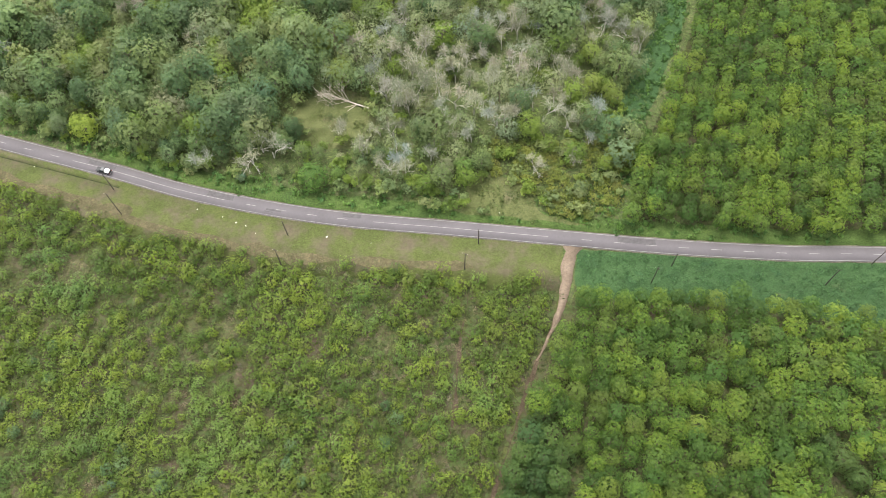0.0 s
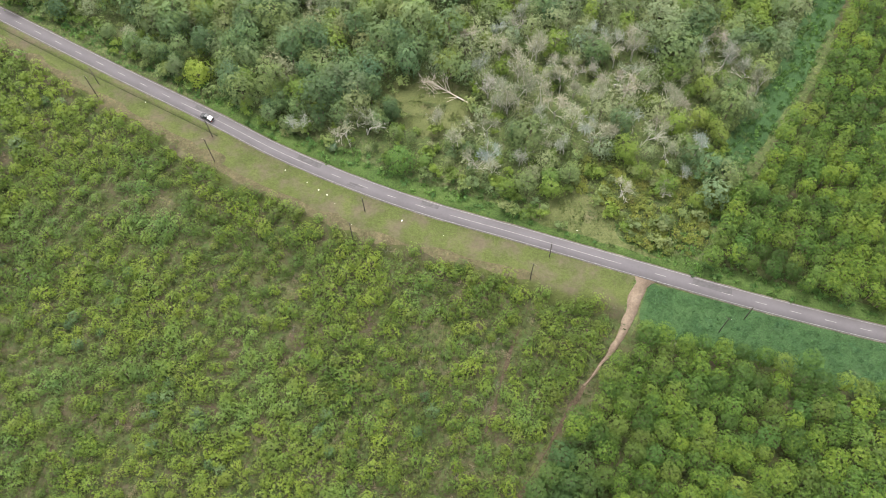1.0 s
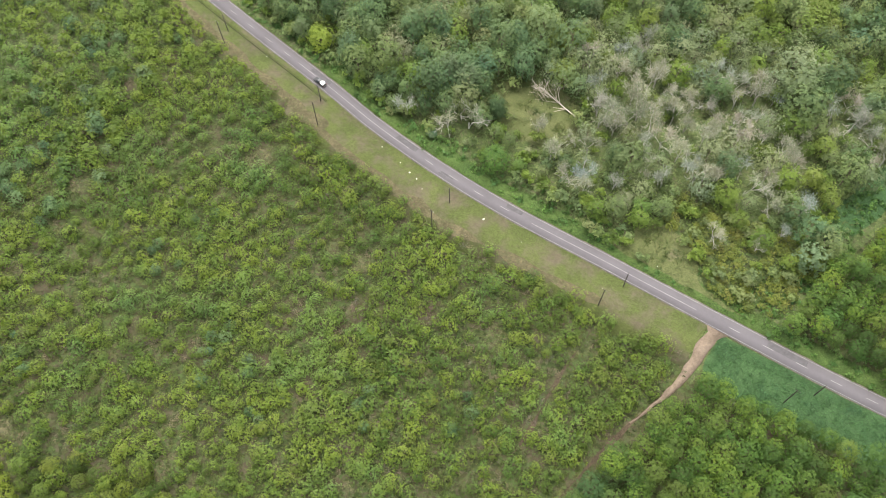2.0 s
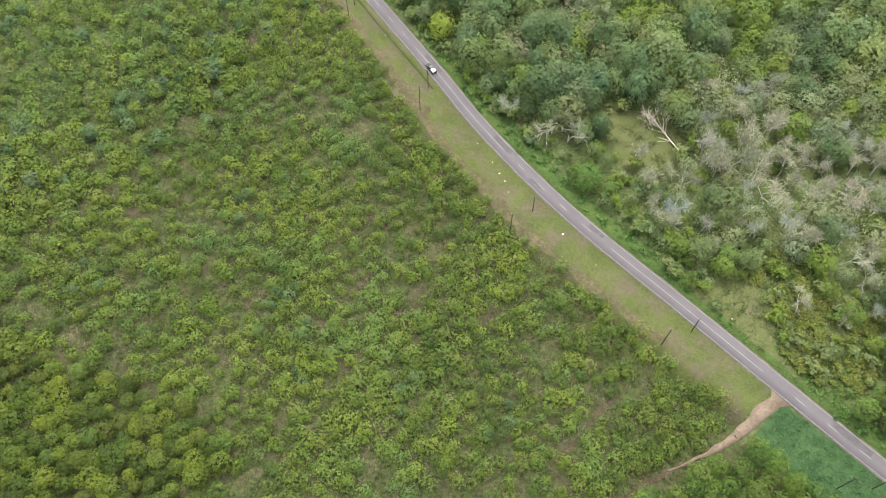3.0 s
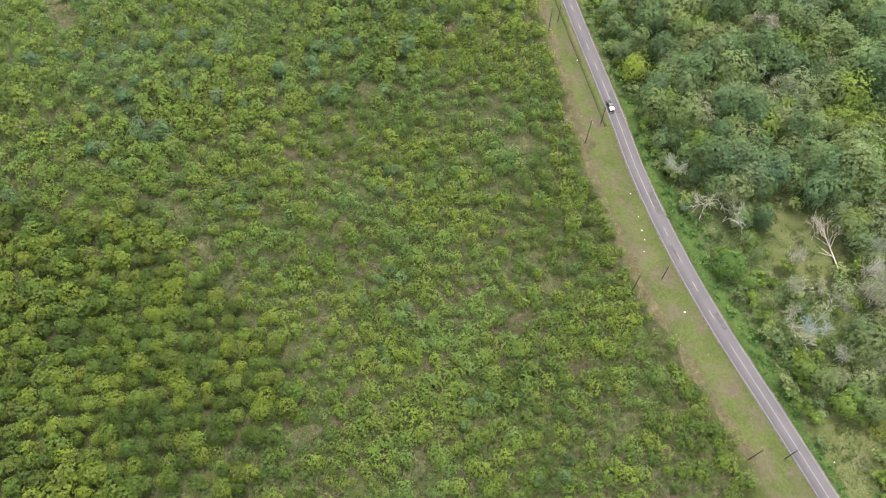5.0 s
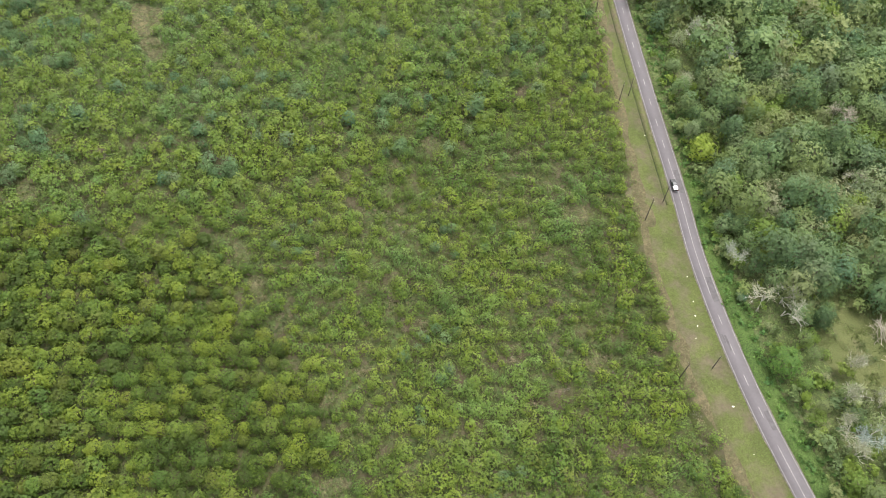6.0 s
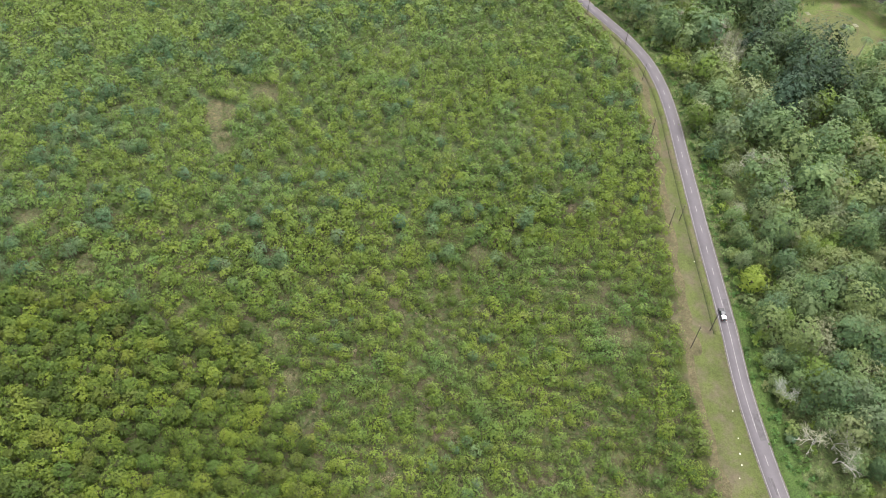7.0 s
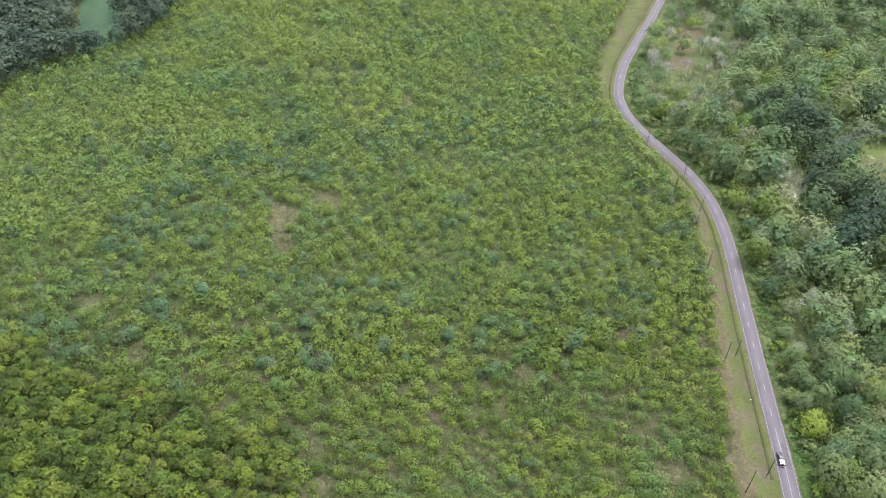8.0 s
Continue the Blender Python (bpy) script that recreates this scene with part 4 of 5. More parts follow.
FAR_WOOD = [(-385, -196), (-415, -176), (-436, -156), (-452, -126), (-484, -104), (-512, -92), (-560, -84), (-900, -60), (-900, -500), (-380, -500)]
FAR_FIELD = [(-448, -152), (-462, -127), (-486, -131), (-540, -138), (-640, -138), (-640, -178), (-540, -167)]
DENSE = [(-205, -125), (-175, -72), (-150, -24), (-118, -14), (-95, -2), (-68, -2), (-54, -22), (-70, -100), (-150, -150)]

# young planting west of the track: open near the road, closed and shrubby further west
def planting(pts):
    """The points of the planting proper, with its bare patches left open."""
    pts = pts[inside(pts, VIEW)]
    pts = pts[(east_of(pts, TRACK) < np.where(pts[:, 1] > 68, -3.0, -1.3)) & (north_of(pts, SOUTH) < 0.6)]
    pts = keep_off(keep_off(pts, [(x - 9, y - 9) for x, y in FAR_WOOD]), FAR_FIELD)
    pts = pts[~inside(pts + np.stack([14 * soft_noise(pts, 18, 3.0), 14 * soft_noise(pts, 18, 9.0)], 1), DENSE)]
    pts = pts[np.array([np.min(np.hypot(ROW_GAP[:, 0] - x, ROW_GAP[:, 1] - y)) if x > -15 else 9.0 for x, y in pts]) > 1.7]
    for (cx, cy), ra, rb in BARE:
        pts = pts[((pts[:, 0] - cx) / ra) ** 2 + ((pts[:, 1] - cy) / rb) ** 2 > rng.uniform(0.2, 1.1, len(pts))]
    return pts


p = planting(lattice(rng, -230, 45, -180, 300, 5.0, 2.6, -19.6, 1.35))
p = p[p[:, 0] + 22 * soft_noise(p, 40, 11.0) + rng.normal(0, 9, len(p)) > -172]
thin = soft_noise(p, 16, 3.0) + 0.6 * soft_noise(p, 6, 8.0)
p = p[thin > -0.62 + 0.12 * rng.normal(0, 1, len(p))]
sc = np.clip(0.98 + 0.30 * soft_noise(p, 30, 5.0) + rng.uniform(-0.25, 0.35, len(p)), 0.5, 1.5)
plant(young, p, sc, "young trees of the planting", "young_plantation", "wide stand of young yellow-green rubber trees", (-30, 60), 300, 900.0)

p = planting(lattice(rng, -640, -110, -290, 300, 4.7, 4.0, -19.6, 1.2))
p = p[p[:, 0] + 22 * soft_noise(p, 40, 11.0) + rng.normal(0, 9, len(p)) < -168]
p = p[soft_noise(p, 12, 14.0) + 0.5 * soft_noise(p, 5, 3.0) > -0.62]
wildness = 0.7 * soft_noise(p, 34, 9.0) + 0.8 * soft_noise(p, 9, 2.0) + rng.normal(0, 0.32, len(p))
far_rows = p[:, 0] * 0.62 - p[:, 1] * 0.78 < -232 - 160 * (p[:, 1] > 30) + 14 * soft_noise(p, 30, 4.0)
band = np.abs(np.hypot(p[:, 0] + 215, p[:, 1] - 20) - 108) < 26 + 10 * soft_noise(p, 25, 7.0)
is_wild = (wildness > np.where(band & (p[:, 1] < 70), 0.16, 0.52)) & ~(far_rows & (wildness < 0.62))
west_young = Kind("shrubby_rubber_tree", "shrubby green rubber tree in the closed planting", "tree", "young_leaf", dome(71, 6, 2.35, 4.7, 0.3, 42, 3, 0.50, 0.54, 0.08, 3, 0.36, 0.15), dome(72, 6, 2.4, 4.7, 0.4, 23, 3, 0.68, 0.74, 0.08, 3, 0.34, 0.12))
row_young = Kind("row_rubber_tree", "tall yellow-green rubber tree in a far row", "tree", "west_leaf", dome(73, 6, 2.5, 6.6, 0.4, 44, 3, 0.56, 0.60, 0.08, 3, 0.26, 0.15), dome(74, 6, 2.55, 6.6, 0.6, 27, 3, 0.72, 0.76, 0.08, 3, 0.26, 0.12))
wild = Kind("wild_shrub", "dark blue-green wild shrub among young trees", "bush", "wild_leaf", dome(61, 5, 2.4, 4.6, 0.1, 90, 3, 0.40, 0.42, 0.08, 3, 0.34, 0.15), dome(62, 5, 2.5, 5.0, 0.2, 34, 3, 0.62, 0.64, 0.08, 3, 0.34, 0.12))
sc = np.clip(1.0 + 0.25 * soft_noise(p, 26, 5.0) + rng.uniform(-0.22, 0.28, len(p)), 0.55, 1.45)
shrubby = ~is_wild & ~far_rows
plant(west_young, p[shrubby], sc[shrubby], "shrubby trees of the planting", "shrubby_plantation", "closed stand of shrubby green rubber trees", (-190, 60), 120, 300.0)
plant(wild, p[is_wild], sc[is_wild], "wild shrubs in the planting", "wild_shrubs", "blue-green wild shrubs through the planting", (-215, 15), 120, 300.0)
p, sc = p[far_rows & ~is_wild], sc[far_rows & ~is_wild]
keep = np.abs((p @ np.array([math.cos(radians(-19.6)), math.sin(radians(-19.6))])) % 9.4 - 4.7) > 1.3
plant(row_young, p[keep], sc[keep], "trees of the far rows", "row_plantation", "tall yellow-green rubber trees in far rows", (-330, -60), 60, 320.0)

# thicker part of the planting
p = lattice(rng, -220, -45, -160, 10, 4.9, 4.1, -19.6, 0.8)
p = p[inside(p + np.stack([14 * soft_noise(p, 18, 3.0), 14 * soft_noise(p, 18, 9.0)], 1), DENSE)]
young_thick = Kind("bushy_rubber_tree", "bushy yellow-green rubber tree in a thick row", "tree", "bushy_leaf", dome(27, 6, 2.5, 6.4, 0.8, 170, 3, 0.35, 0.36, 0.1, 4, 0.26, 0.2), dome(28, 5, 2.55, 6.4, 1.2, 80, 3, 0.52, 0.62, 0.1, 4, 0.26, 0.2))
plant(young_thick, p, rng.uniform(0.75, 1.15, len(p)), "trees of the thick planting", "thick_plantation", "thick stand of bushy rubber trees", (-90, -30), 150, 0.0)

# clumps of wild blue-green shrubs in the open planting
spots = []
for cx, cy, ra, count in ((-178, 72, 7, 4), (-92, 40, 9, 7), (-70, 30, 8, 6), (-40, 40, 7, 5), (-118, 62, 9, 7), (-12, 52, 6, 4), (-140, 8, 8, 6)):
    spots.append(np.stack([rng.normal(cx, ra * 0.55, count), rng.normal(cy, ra * 0.55, count)], 1))
shade_shrub = Kind("dark_shrub", "dense dark green shrub at the edge of the planting", "bush", "shade_leaf", dome(81, 1, 2.4, 4.2, 0.0, 120, 3, 0.34, 0.36, 0.06, 3, 0.2, 0.2))
shade_shrub.single(rng, -14.6, 100.2, 0.85)
for x, y in np.vstack(spots):
    wild.single(rng, float(x), float(y), float(rng.uniform(0.4, 0.9)), group="wild shrubs in the planting")

# grown plantation south-east and north-east
p = lattice(rng, -20, 190, -30, 100, 5.5, 4.5, -10, 0.8)
p = p[inside(p, VIEW) & (east_of(p, TRACK) > np.where(p[:, 1] > 80, 2.8, 1.4)) & (north_of(p, FIELD) < -1.6)]
p = keep_off(keep_off(p, [(16, 28), (15, 40), (25, 57), (31, 55), (36, 44), (35, 26)]), [(101, 34), (101, 45), (107, 51), (112, 45), (116, 36), (110, 33)])
plant(rubber, p, rng.uniform(0.85, 1.15, len(p)), "rubber trees south of the field", "rubber_plantation", "closed canopy of grown rubber trees", (62, 62), 150, 0.0)
p = lattice(rng, 40, 200, 110, 300, 5.6, 4.6, -16, 0.7)
p = p[inside(p, VIEW) & (east_of(p, STRIP) > 2.2) & (north_of(p, [tuple(q) for q in near_road]) > 7.0)]
plant(rubber, p, rng.uniform(0.85, 1.12, len(p)), "rubber trees north of the road", "rubber_plantation", "closed canopy of grown rubber trees", (100, 140), 130, 0.0)

# mixed forest north of the road; trees that stand out: east, north, size
LANDMARKS = [
    ("lime", [(-79.2, 177.1, 1.2), (6.6, 136.6, 1.0), (-6.0, 130.0, 1.0), (44.6, 143.8, 0.9), (-84.5, 152.0, 1.35), (-206, 173.5, 1.5), (-105.5, 153.6, 1.1), (-331.7, 281.4, 1.9), (-322, 268, 1.7)], 3.8),
    ("olive", [(-104, 147.5, 1.25), (-95.5, 152.5, 1.55), (-146.3, 169.9, 1.5), (-112, 158, 1.3)], 4.2),
    ("bluish", [(-66.0, 171.5, 1.2), (-8.0, 154.0, 0.85), (-92.2, 141.7, 0.75), (-260, 201, 1.3), (-71.5, 165.5, 0.9)], 4.2),
    ("bare", [(-79.9, 139.6, 1.25), (-64.2, 140.6, 1.5), (-18.3, 136.2, 1.4), (31, 138, 1.1), (-30.5, 188, 1.6), (10.7, 162.4, 1.5), (27, 179.4, 1.6), (67, 195.7, 1.6), (53.4, 160, 1.3), (-4.2, 142.4, 1.2), (4.3, 164.8, 1.5),
              (-54, 231.8, 1.7), (-156.2, 187, 1.8), (-115, 205, 1.7), (-236.3, 208, 1.7), (-392, 268, 1.9), (-35, 152, 1.1)], 3.6),
    ("deep", [(-288.7, 229.3, 1.2), (-195.9, 215.9, 1.25), (-299.9, 285.3, 1.3)], 4.4),
]
p = lattice(rng, -650, 110, 110, 440, 6.5, 5.8, 12, 1.7)
p = p[inside(p, VIEW)]
nr = north_of(p, [tuple(q) for q in near_road])
ne = east_of(p, STRIP)
p = p[(nr > np.where((p[:, 0] > -76) & (p[:, 0] < -14), 12.0, 8.5)) & (ne < np.where(p[:, 1] > 156, -12, -4.5))]
SCARS = [((-384, 217), 13), ((-423, 238), 13), ((-404, 226), 8), ((-352, 202), 7), ((-332, 192), 6)]
for poly in (CLEAR_A, CLEAR_B, LAWN):
    p = keep_off(p, poly)
p = keep_off(p, [(x + 9, y - 9) for x, y in LAWN])
for (cx, cy), rad in SCARS:
    p = p[np.hypot(p[:, 0] - cx, p[:, 1] - cy) > rad * rng.uniform(0.55, 1.0, len(p))]
for cx, cy in ((-43, 133.5), (-122.5, 152.5)):
    p = p[np.hypot(p[:, 0] - cx, p[:, 1] - cy) > 7.5]
p = p[~inside(p, [(13, 135), (15, 149), (56, 150), (58, 118), (44, 121), (28, 128)])]
for _, spots, clear in LANDMARKS:
    for x, y, size in spots:
        p = p[np.hypot(p[:, 0] - x, p[:, 1] - y) > clear * size]
near_stream = np.array([np.min(np.hypot(stl[:, 0] - x, stl[:, 1] - y)) for x, y in p])
p = p[near_stream > 4.6]
west_wood = p[:, 0] + 20 * soft_noise(p, 30, 4.0) < -150
p = p[~west_wood | (rng.uniform(0, 1, len(p)) < 0.6)]
kindness = soft_noise(p, 22, 1.0) + 0.5 * rng.normal(0, 0.45, len(p))
far_dark = inside(p, [(-190, 200), (-320, 190), (-340, 330), (-200, 330), (-150, 240)])
wood_dark = inside(p, [(-140, 147), (-80, 138), (-45, 150), (-48, 180), (-100, 190)])
in_bare = np.zeros(len(p), bool)
for cx, cy, r in ((-5, 184, 24), (30, 182, 20), (62, 196, 12), (-15, 162, 14), (12, 162, 13), (40, 158, 8), (-17, 136, 8), (-58, 140, 7), (-25, 150, 7), (35, 139, 8), (-90, 190, 8), (-215, 205, 10), (-175, 182, 9), (-150, 172, 7), (-285, 203, 11), (-330, 215, 12), (-250, 215, 12)):
    in_bare |= np.hypot(p[:, 0] - cx, p[:, 1] - cy) < r * rng.uniform(0.7, 1.2, len(p))
deep_wood = inside(p, [(-196, 208), (-232, 214), (-262, 228), (-266, 246), (-240, 262), (-214, 262), (-190, 240)]) | inside(p, [(-262, 222), (-318, 232), (-312, 252), (-270, 250)])
slope = inside(p, [(-318, 184), (-345, 178), (-375, 190), (-450, 238), (-450, 262), (-390, 262), (-335, 215)])
in_bare |= slope & (rng.uniform(0, 1, len(p)) < 0.5)
is_bare = in_bare & ~deep_wood & (rng.uniform(0, 1, len(p)) < 0.68)
is_deep = deep_wood & (rng.uniform(0, 1, len(p)) < 0.8)
is_dark = ~is_bare & ~is_deep & ~in_bare & ((far_dark & (rng.uniform(0, 1, len(p)) < 0.35)) | (kindness < np.where(p[:, 0] < -80, np.where(p[:, 0] < -105, 0.08, -0.12), -0.34)) | (wood_dark & (kindness < 0.0)))
is_lime = ~is_bare & ~is_dark & ~is_deep & (kindness > np.where(p[:, 0] > -80, 0.24, 0.5))
pale_wood = inside(p, [(-45, 140), (-35, 215), (75, 225), (62, 165), (45, 138), (0, 134)])
pale_band = inside(p, [(-170, 165), (-260, 185), (-330, 175), (-420, 210), (-500, 270), (-430, 300), (-300, 235), (-180, 205)])
is_dusty = ~(is_bare | is_dark | is_lime | is_deep) & (in_bare | (pale_wood & (rng.uniform(0, 1, len(p)) < 0.6)) | (pale_band & (rng.uniform(0, 1, len(p)) < 0.5)) | (rng.uniform(0, 1, len(p)) < np.where(p[:, 0] < -105, 0.14, 0.18)))
is_olive = ~(is_bare | is_dark | is_lime | is_dusty | is_deep)
low = np.clip(north_of(p, [tuple(q) for q in near_road]) / 22, 0.7, 1.0)
size = rng.uniform(0.7, 1.1, len(p)) * np.where(rng.uniform(0, 1, len(p)) < 0.3, 1.5, 1.12) * low
size = np.where(p[:, 0] < -150, size * 1.22, size)
size = np.where(slope, size * 0.55, size)
size = np.where(inside(p, [(-62, 134), (-14, 131), (-14, 150), (-28, 149), (-46, 150), (-62, 158)]), size * 0.55, size)
plant(olive, p[is_olive], size[is_olive], "forest trees", "mixed_forest", "mixed olive-green secondary forest", (-10, 150), 150, 0.0)
plant(dark, p[is_dark], size[is_dark], "dark forest trees", "dark_forest", "dark green mixed forest", (-60, 155), 120, 0.0)
deep = Kind("deep_green_tree", "tall deep green forest tree near the stream", "tree", "deep_leaf", dome(62, 5, 4.4, 13.0, 1.6, 150, 3, 0.60, 0.56, 0.24, 5, 0.4, 0.25))
plant(deep, p[is_deep], size[is_deep], "deep green trees near the stream", "deep_forest", "deep green forest near the stream", (-230, 235), 120)
plant(dusty, p[is_dusty], size[is_dusty], "pale forest trees", "pale_forest", "pale grey-green secondary forest", (0, 170), 80)
plant(lime, p[is_lime], size[is_lime], "bright forest trees", "bright_forest", "bright green secondary forest", (0, 150), 80)
bp = p[is_bare]
for x, y in bp:
    bare.single(rng, float(x), float(y), float(rng.uniform(1.0, 1.65)), group="bare trees of the forest")
bluish = Kind("blue_green_tree", "blue-green forest tree with dense crown", "tree", "bluish_leaf", dome(63, 4, 4.1, 10.5, 1.2, 280, 3, 0.40, 0.38, 0.2, 5, 0.4, 0.25))
for which, spots, _ in LANDMARKS:
    kind = {"lime": lime, "olive": olive, "bluish": bluish, "bare": bare, "deep": deep}[which]
    for x, y, size in spots:
        kind.single(rng, x, y, size, group=which.replace("lime", "bright") + " trees that stand out")
# bushes between the trees, thickest along the forest edge
p = np.stack([rng.uniform(-330, 70, 3300), rng.uniform(112, 260, 3300)], 1)
nr = north_of(p, [tuple(q) for q in near_road])
p = p[inside(p, VIEW) & (nr > np.where((p[:, 0] > -78) & (p[:, 0] < -12), 10.5, 6.5)) & (east_of(p, STRIP) < np.where(p[:, 1] > 156, -10, 0.8)) & (rng.uniform(0, 1, len(p)) < np.clip(1.6 - nr / 40, 0.35, 1))]
for poly in (CLEAR_A, CLEAR_B, LAWN):
    p = keep_off(p, [(np.mean([a for a, _ in poly]) + 0.8 * (x - np.mean([a for a, _ in poly])), np.mean([b for _, b in poly]) + 0.8 * (y - np.mean([b for _, b in poly]))) for x, y in poly])
pick = soft_noise(p, 10, 6.0) + rng.normal(0, 0.2, len(p))
bush_lime = Kind("bright_bushes", "bright green bushes", "bush", "lime_leaf", grow(51, 4, 2.0, 3.2, 0.2, 6, 42, 4, 0.42, 0.46, 0.06, 3, 0.1), grow(53, 3, 2.0, 3.2, 0.2, 5, 20, 4, 0.7, 0.7, 0.06, 3, 0.0))
bush_olive = Kind("olive_bushes", "olive-green bushes", "bush", "olive_leaf", grow(52, 4, 2.1, 3.4, 0.2, 6, 42, 4, 0.42, 0.46, 0.06, 3, 0.1), grow(54, 3, 2.1, 3.4, 0.2, 5, 20, 4, 0.7, 0.7, 0.06, 3, 0.0))
bush_lime.stand(rng, p[pick > 0.05], rng.uniform(0.7, 1.4, int((pick > 0.05).sum())), "bright_bushes", "bright green bushes under the forest", False)
bush_olive.stand(rng, p[pick <= 0.05], rng.uniform(0.7, 1.5, int((pick <= 0.05).sum())), "olive_bushes", "dusty olive-green bushes under the forest", False)
for i_scar, ((cx, cy), rad) in enumerate(SCARS):
    ring = [(cx + rad * math.cos(a) * (0.85 + 0.3 * noise.noise(Vector((cx, a, 3)))), cy + rad * 0.8 * math.sin(a)) for a in np.arange(0, 2 * math.pi, 0.45)]
    tagged(area("bare_slope", ring, -0.03 + 0.004 * i_scar, "dry_earth", 2.0), "bare brown slope among scrub", "bare earth", kind="structure")
# ochre bushes east of the roadside clearing
p = keep_off(np.stack([rng.uniform(12, 66, 420), rng.uniform(117, 152, 420)], 1), CLEAR_B)
p = p[inside(p, [(28, 129), (14, 138), (14, 150), (66, 150), (60, 119), (36, 121)]) & (east_of(p, STRIP) < 0.0) & (north_of(p, [tuple(q) for q in near_road]) > 5.5)]
ochre = Kind("ochre_bush", "low yellow-olive bush beside the roadside clearing", "bush", "ochre_leaf", grow(55, 4, 2.9, 2.9, 0.1, 7, 66, 4, 0.40, 0.40, 0.06, 3, 0.1))
for x, y in p:
    ochre.single(rng, float(x), float(y), float(rng.uniform(0.4, 0.85)), group="yellow-olive bushes beside the clearing")
for x, y in ((36, 147), (54, 139)):
    lime.single(rng, float(x), float(y), float(rng.uniform(0.6, 0.85)), group="bright forest trees")
for x, y in ((44, 141), (50, 149)):
    bare.single(rng, float(x), float(y), 0.9, group="bare trees of the forest")
# two trees that stand out at the forest edge
rounded = Kind("round_tree", "dense round glossy green tree at the forest edge", "tree", "round_leaf", dome(56, 1, 4.8, 9.0, 0.2, 420, 3, 0.42, 0.42, 0.2, 5, 0.22, 0.3))
rounded.single(rng, -43.0, 133.0, 1.0)
yellow = Kind("yellow_green_tree", "bright yellow-green tree leaning over the roadside", "tree", "yellow_leaf", dome(57, 1, 4.7, 9.8, 0.8, 380, 3, 0.42, 0.42, 0.2, 5, 0.38, 0.3))
yellow.single(rng, -122.5, 152.3, 1.0)
# dark trees along the footpath
shade = Kind("dark_broadleaf_tree", "dark green broad-leaved tree beside the footpath", "tree", "shade_leaf", dome(58, 4, 3.7, 8.8, 0.6, 330, 3, 0.36, 0.38, 0.15, 4, 0.26, 0.25))
for x, y, size in ((27.3, 54.0, 0.85), (24.5, 48.5, 1.0), (29.5, 47.5, 1.0), (22.0, 43.0, 1.0), (27.2, 41.8, 1.1), (32.4, 42.5, 0.9), (19.5, 37.5, 1.0), (25.0, 35.8, 1.1), (30.8, 36.2, 1.05),
                   (18.0, 31.0, 0.95), (23.5, 29.5, 0.95), (29.6, 30.0, 0.85), (106.0, 47.0, 0.85), (109.0, 42.0, 0.95), (104.0, 40.5, 0.8), (112.0, 37.0, 0.9), (62.0, 80.5, 0.7)):
    shade.single(rng, x, y, size, group="dark trees in the plantation")

# wood beyond the planting in the south-west
p = lattice(rng, -680, -380, -320, -60, 9.0, 8.0, 5, 1.8)
p = p[inside(p, FAR_WOOD) & inside(p, VIEW) & ~inside(p, FAR_FIELD) & inside(p, [(-380, -330), (-700, -330), (-700, -60), (-380, -60)])]
plant(far_dark_tree, p, rng.uniform(0.8, 1.3, len(p)), "trees of the far wood", "far_wood", "dark wood beyond the planting", (-440, -180), 40)

tagged(area("far_field", FAR_FIELD, 0.02, "far_crop", 1.5), "green field beyond the far wood", "field", kind="structure")
# undergrowth
p = np.stack([rng.uniform(-200, 60, 15000), rng.uniform(-150, 160, 15000)], 1)
p = p[inside(p, VIEW)]
p = p[(east_of(p, TRACK) < -2.0) & (north_of(p, SOUTH) < 1.5)]
p = keep_off(keep_off(p, FAR_WOOD), DENSE)
browns = soft_noise(p, 9, 21.0) > np.where((p[:, 0] > -45) & (p[:, 1] > 20), 0.02, 0.24)
under.stand(rng, p[~browns], rng.uniform(0.6, 1.5, int((~browns).sum())), "undergrowth", "olive-green grass and low scrub between young trees", False)
dry.stand(rng, p[browns], rng.uniform(0.6, 1.4, int(browns.sum())), "dry_brush", "brown dry brush between young trees", False)
# creepers under the forest edge, in the strip
p = np.stack([rng.uniform(-400, 130, 20000), rng.uniform(105, 300, 20000)], 1)
nr = north_of(p, [tuple(q) for q in near_road])
ne = east_of(p, STRIP)
edge = ((nr > 3.8) & (nr < 13) & (rng.uniform(0, 1, len(p)) < np.clip((nr - 2.5) / 3.5, 0, 1))) | ((ne > -11) & (ne < np.where(p[:, 1] > 156, 0.5, 2)) & (nr > 6))
p = keep_off(p[edge & inside(p, VIEW)], CLEAR_B)
vine.stand(rng, p, rng.uniform(0.5, 1.3, len(p)), "creepers", "bright green creepers below the forest edge", False)
# scrub in the forest and its clearings
p = np.stack([rng.uniform(-330, 90, 2000), rng.uniform(125, 320, 2000)], 1)
nr = north_of(p, [tuple(q) for q in near_road])
p = p[inside(p, VIEW) & (nr > 9) & (east_of(p, STRIP) < -4)]
p = keep_off(keep_off(p, LAWN), CLEAR_A)
under.stand(rng, p, rng.uniform(0.9, 2.2, len(p)), "forest_scrub", "olive scrub on the forest floor", False)

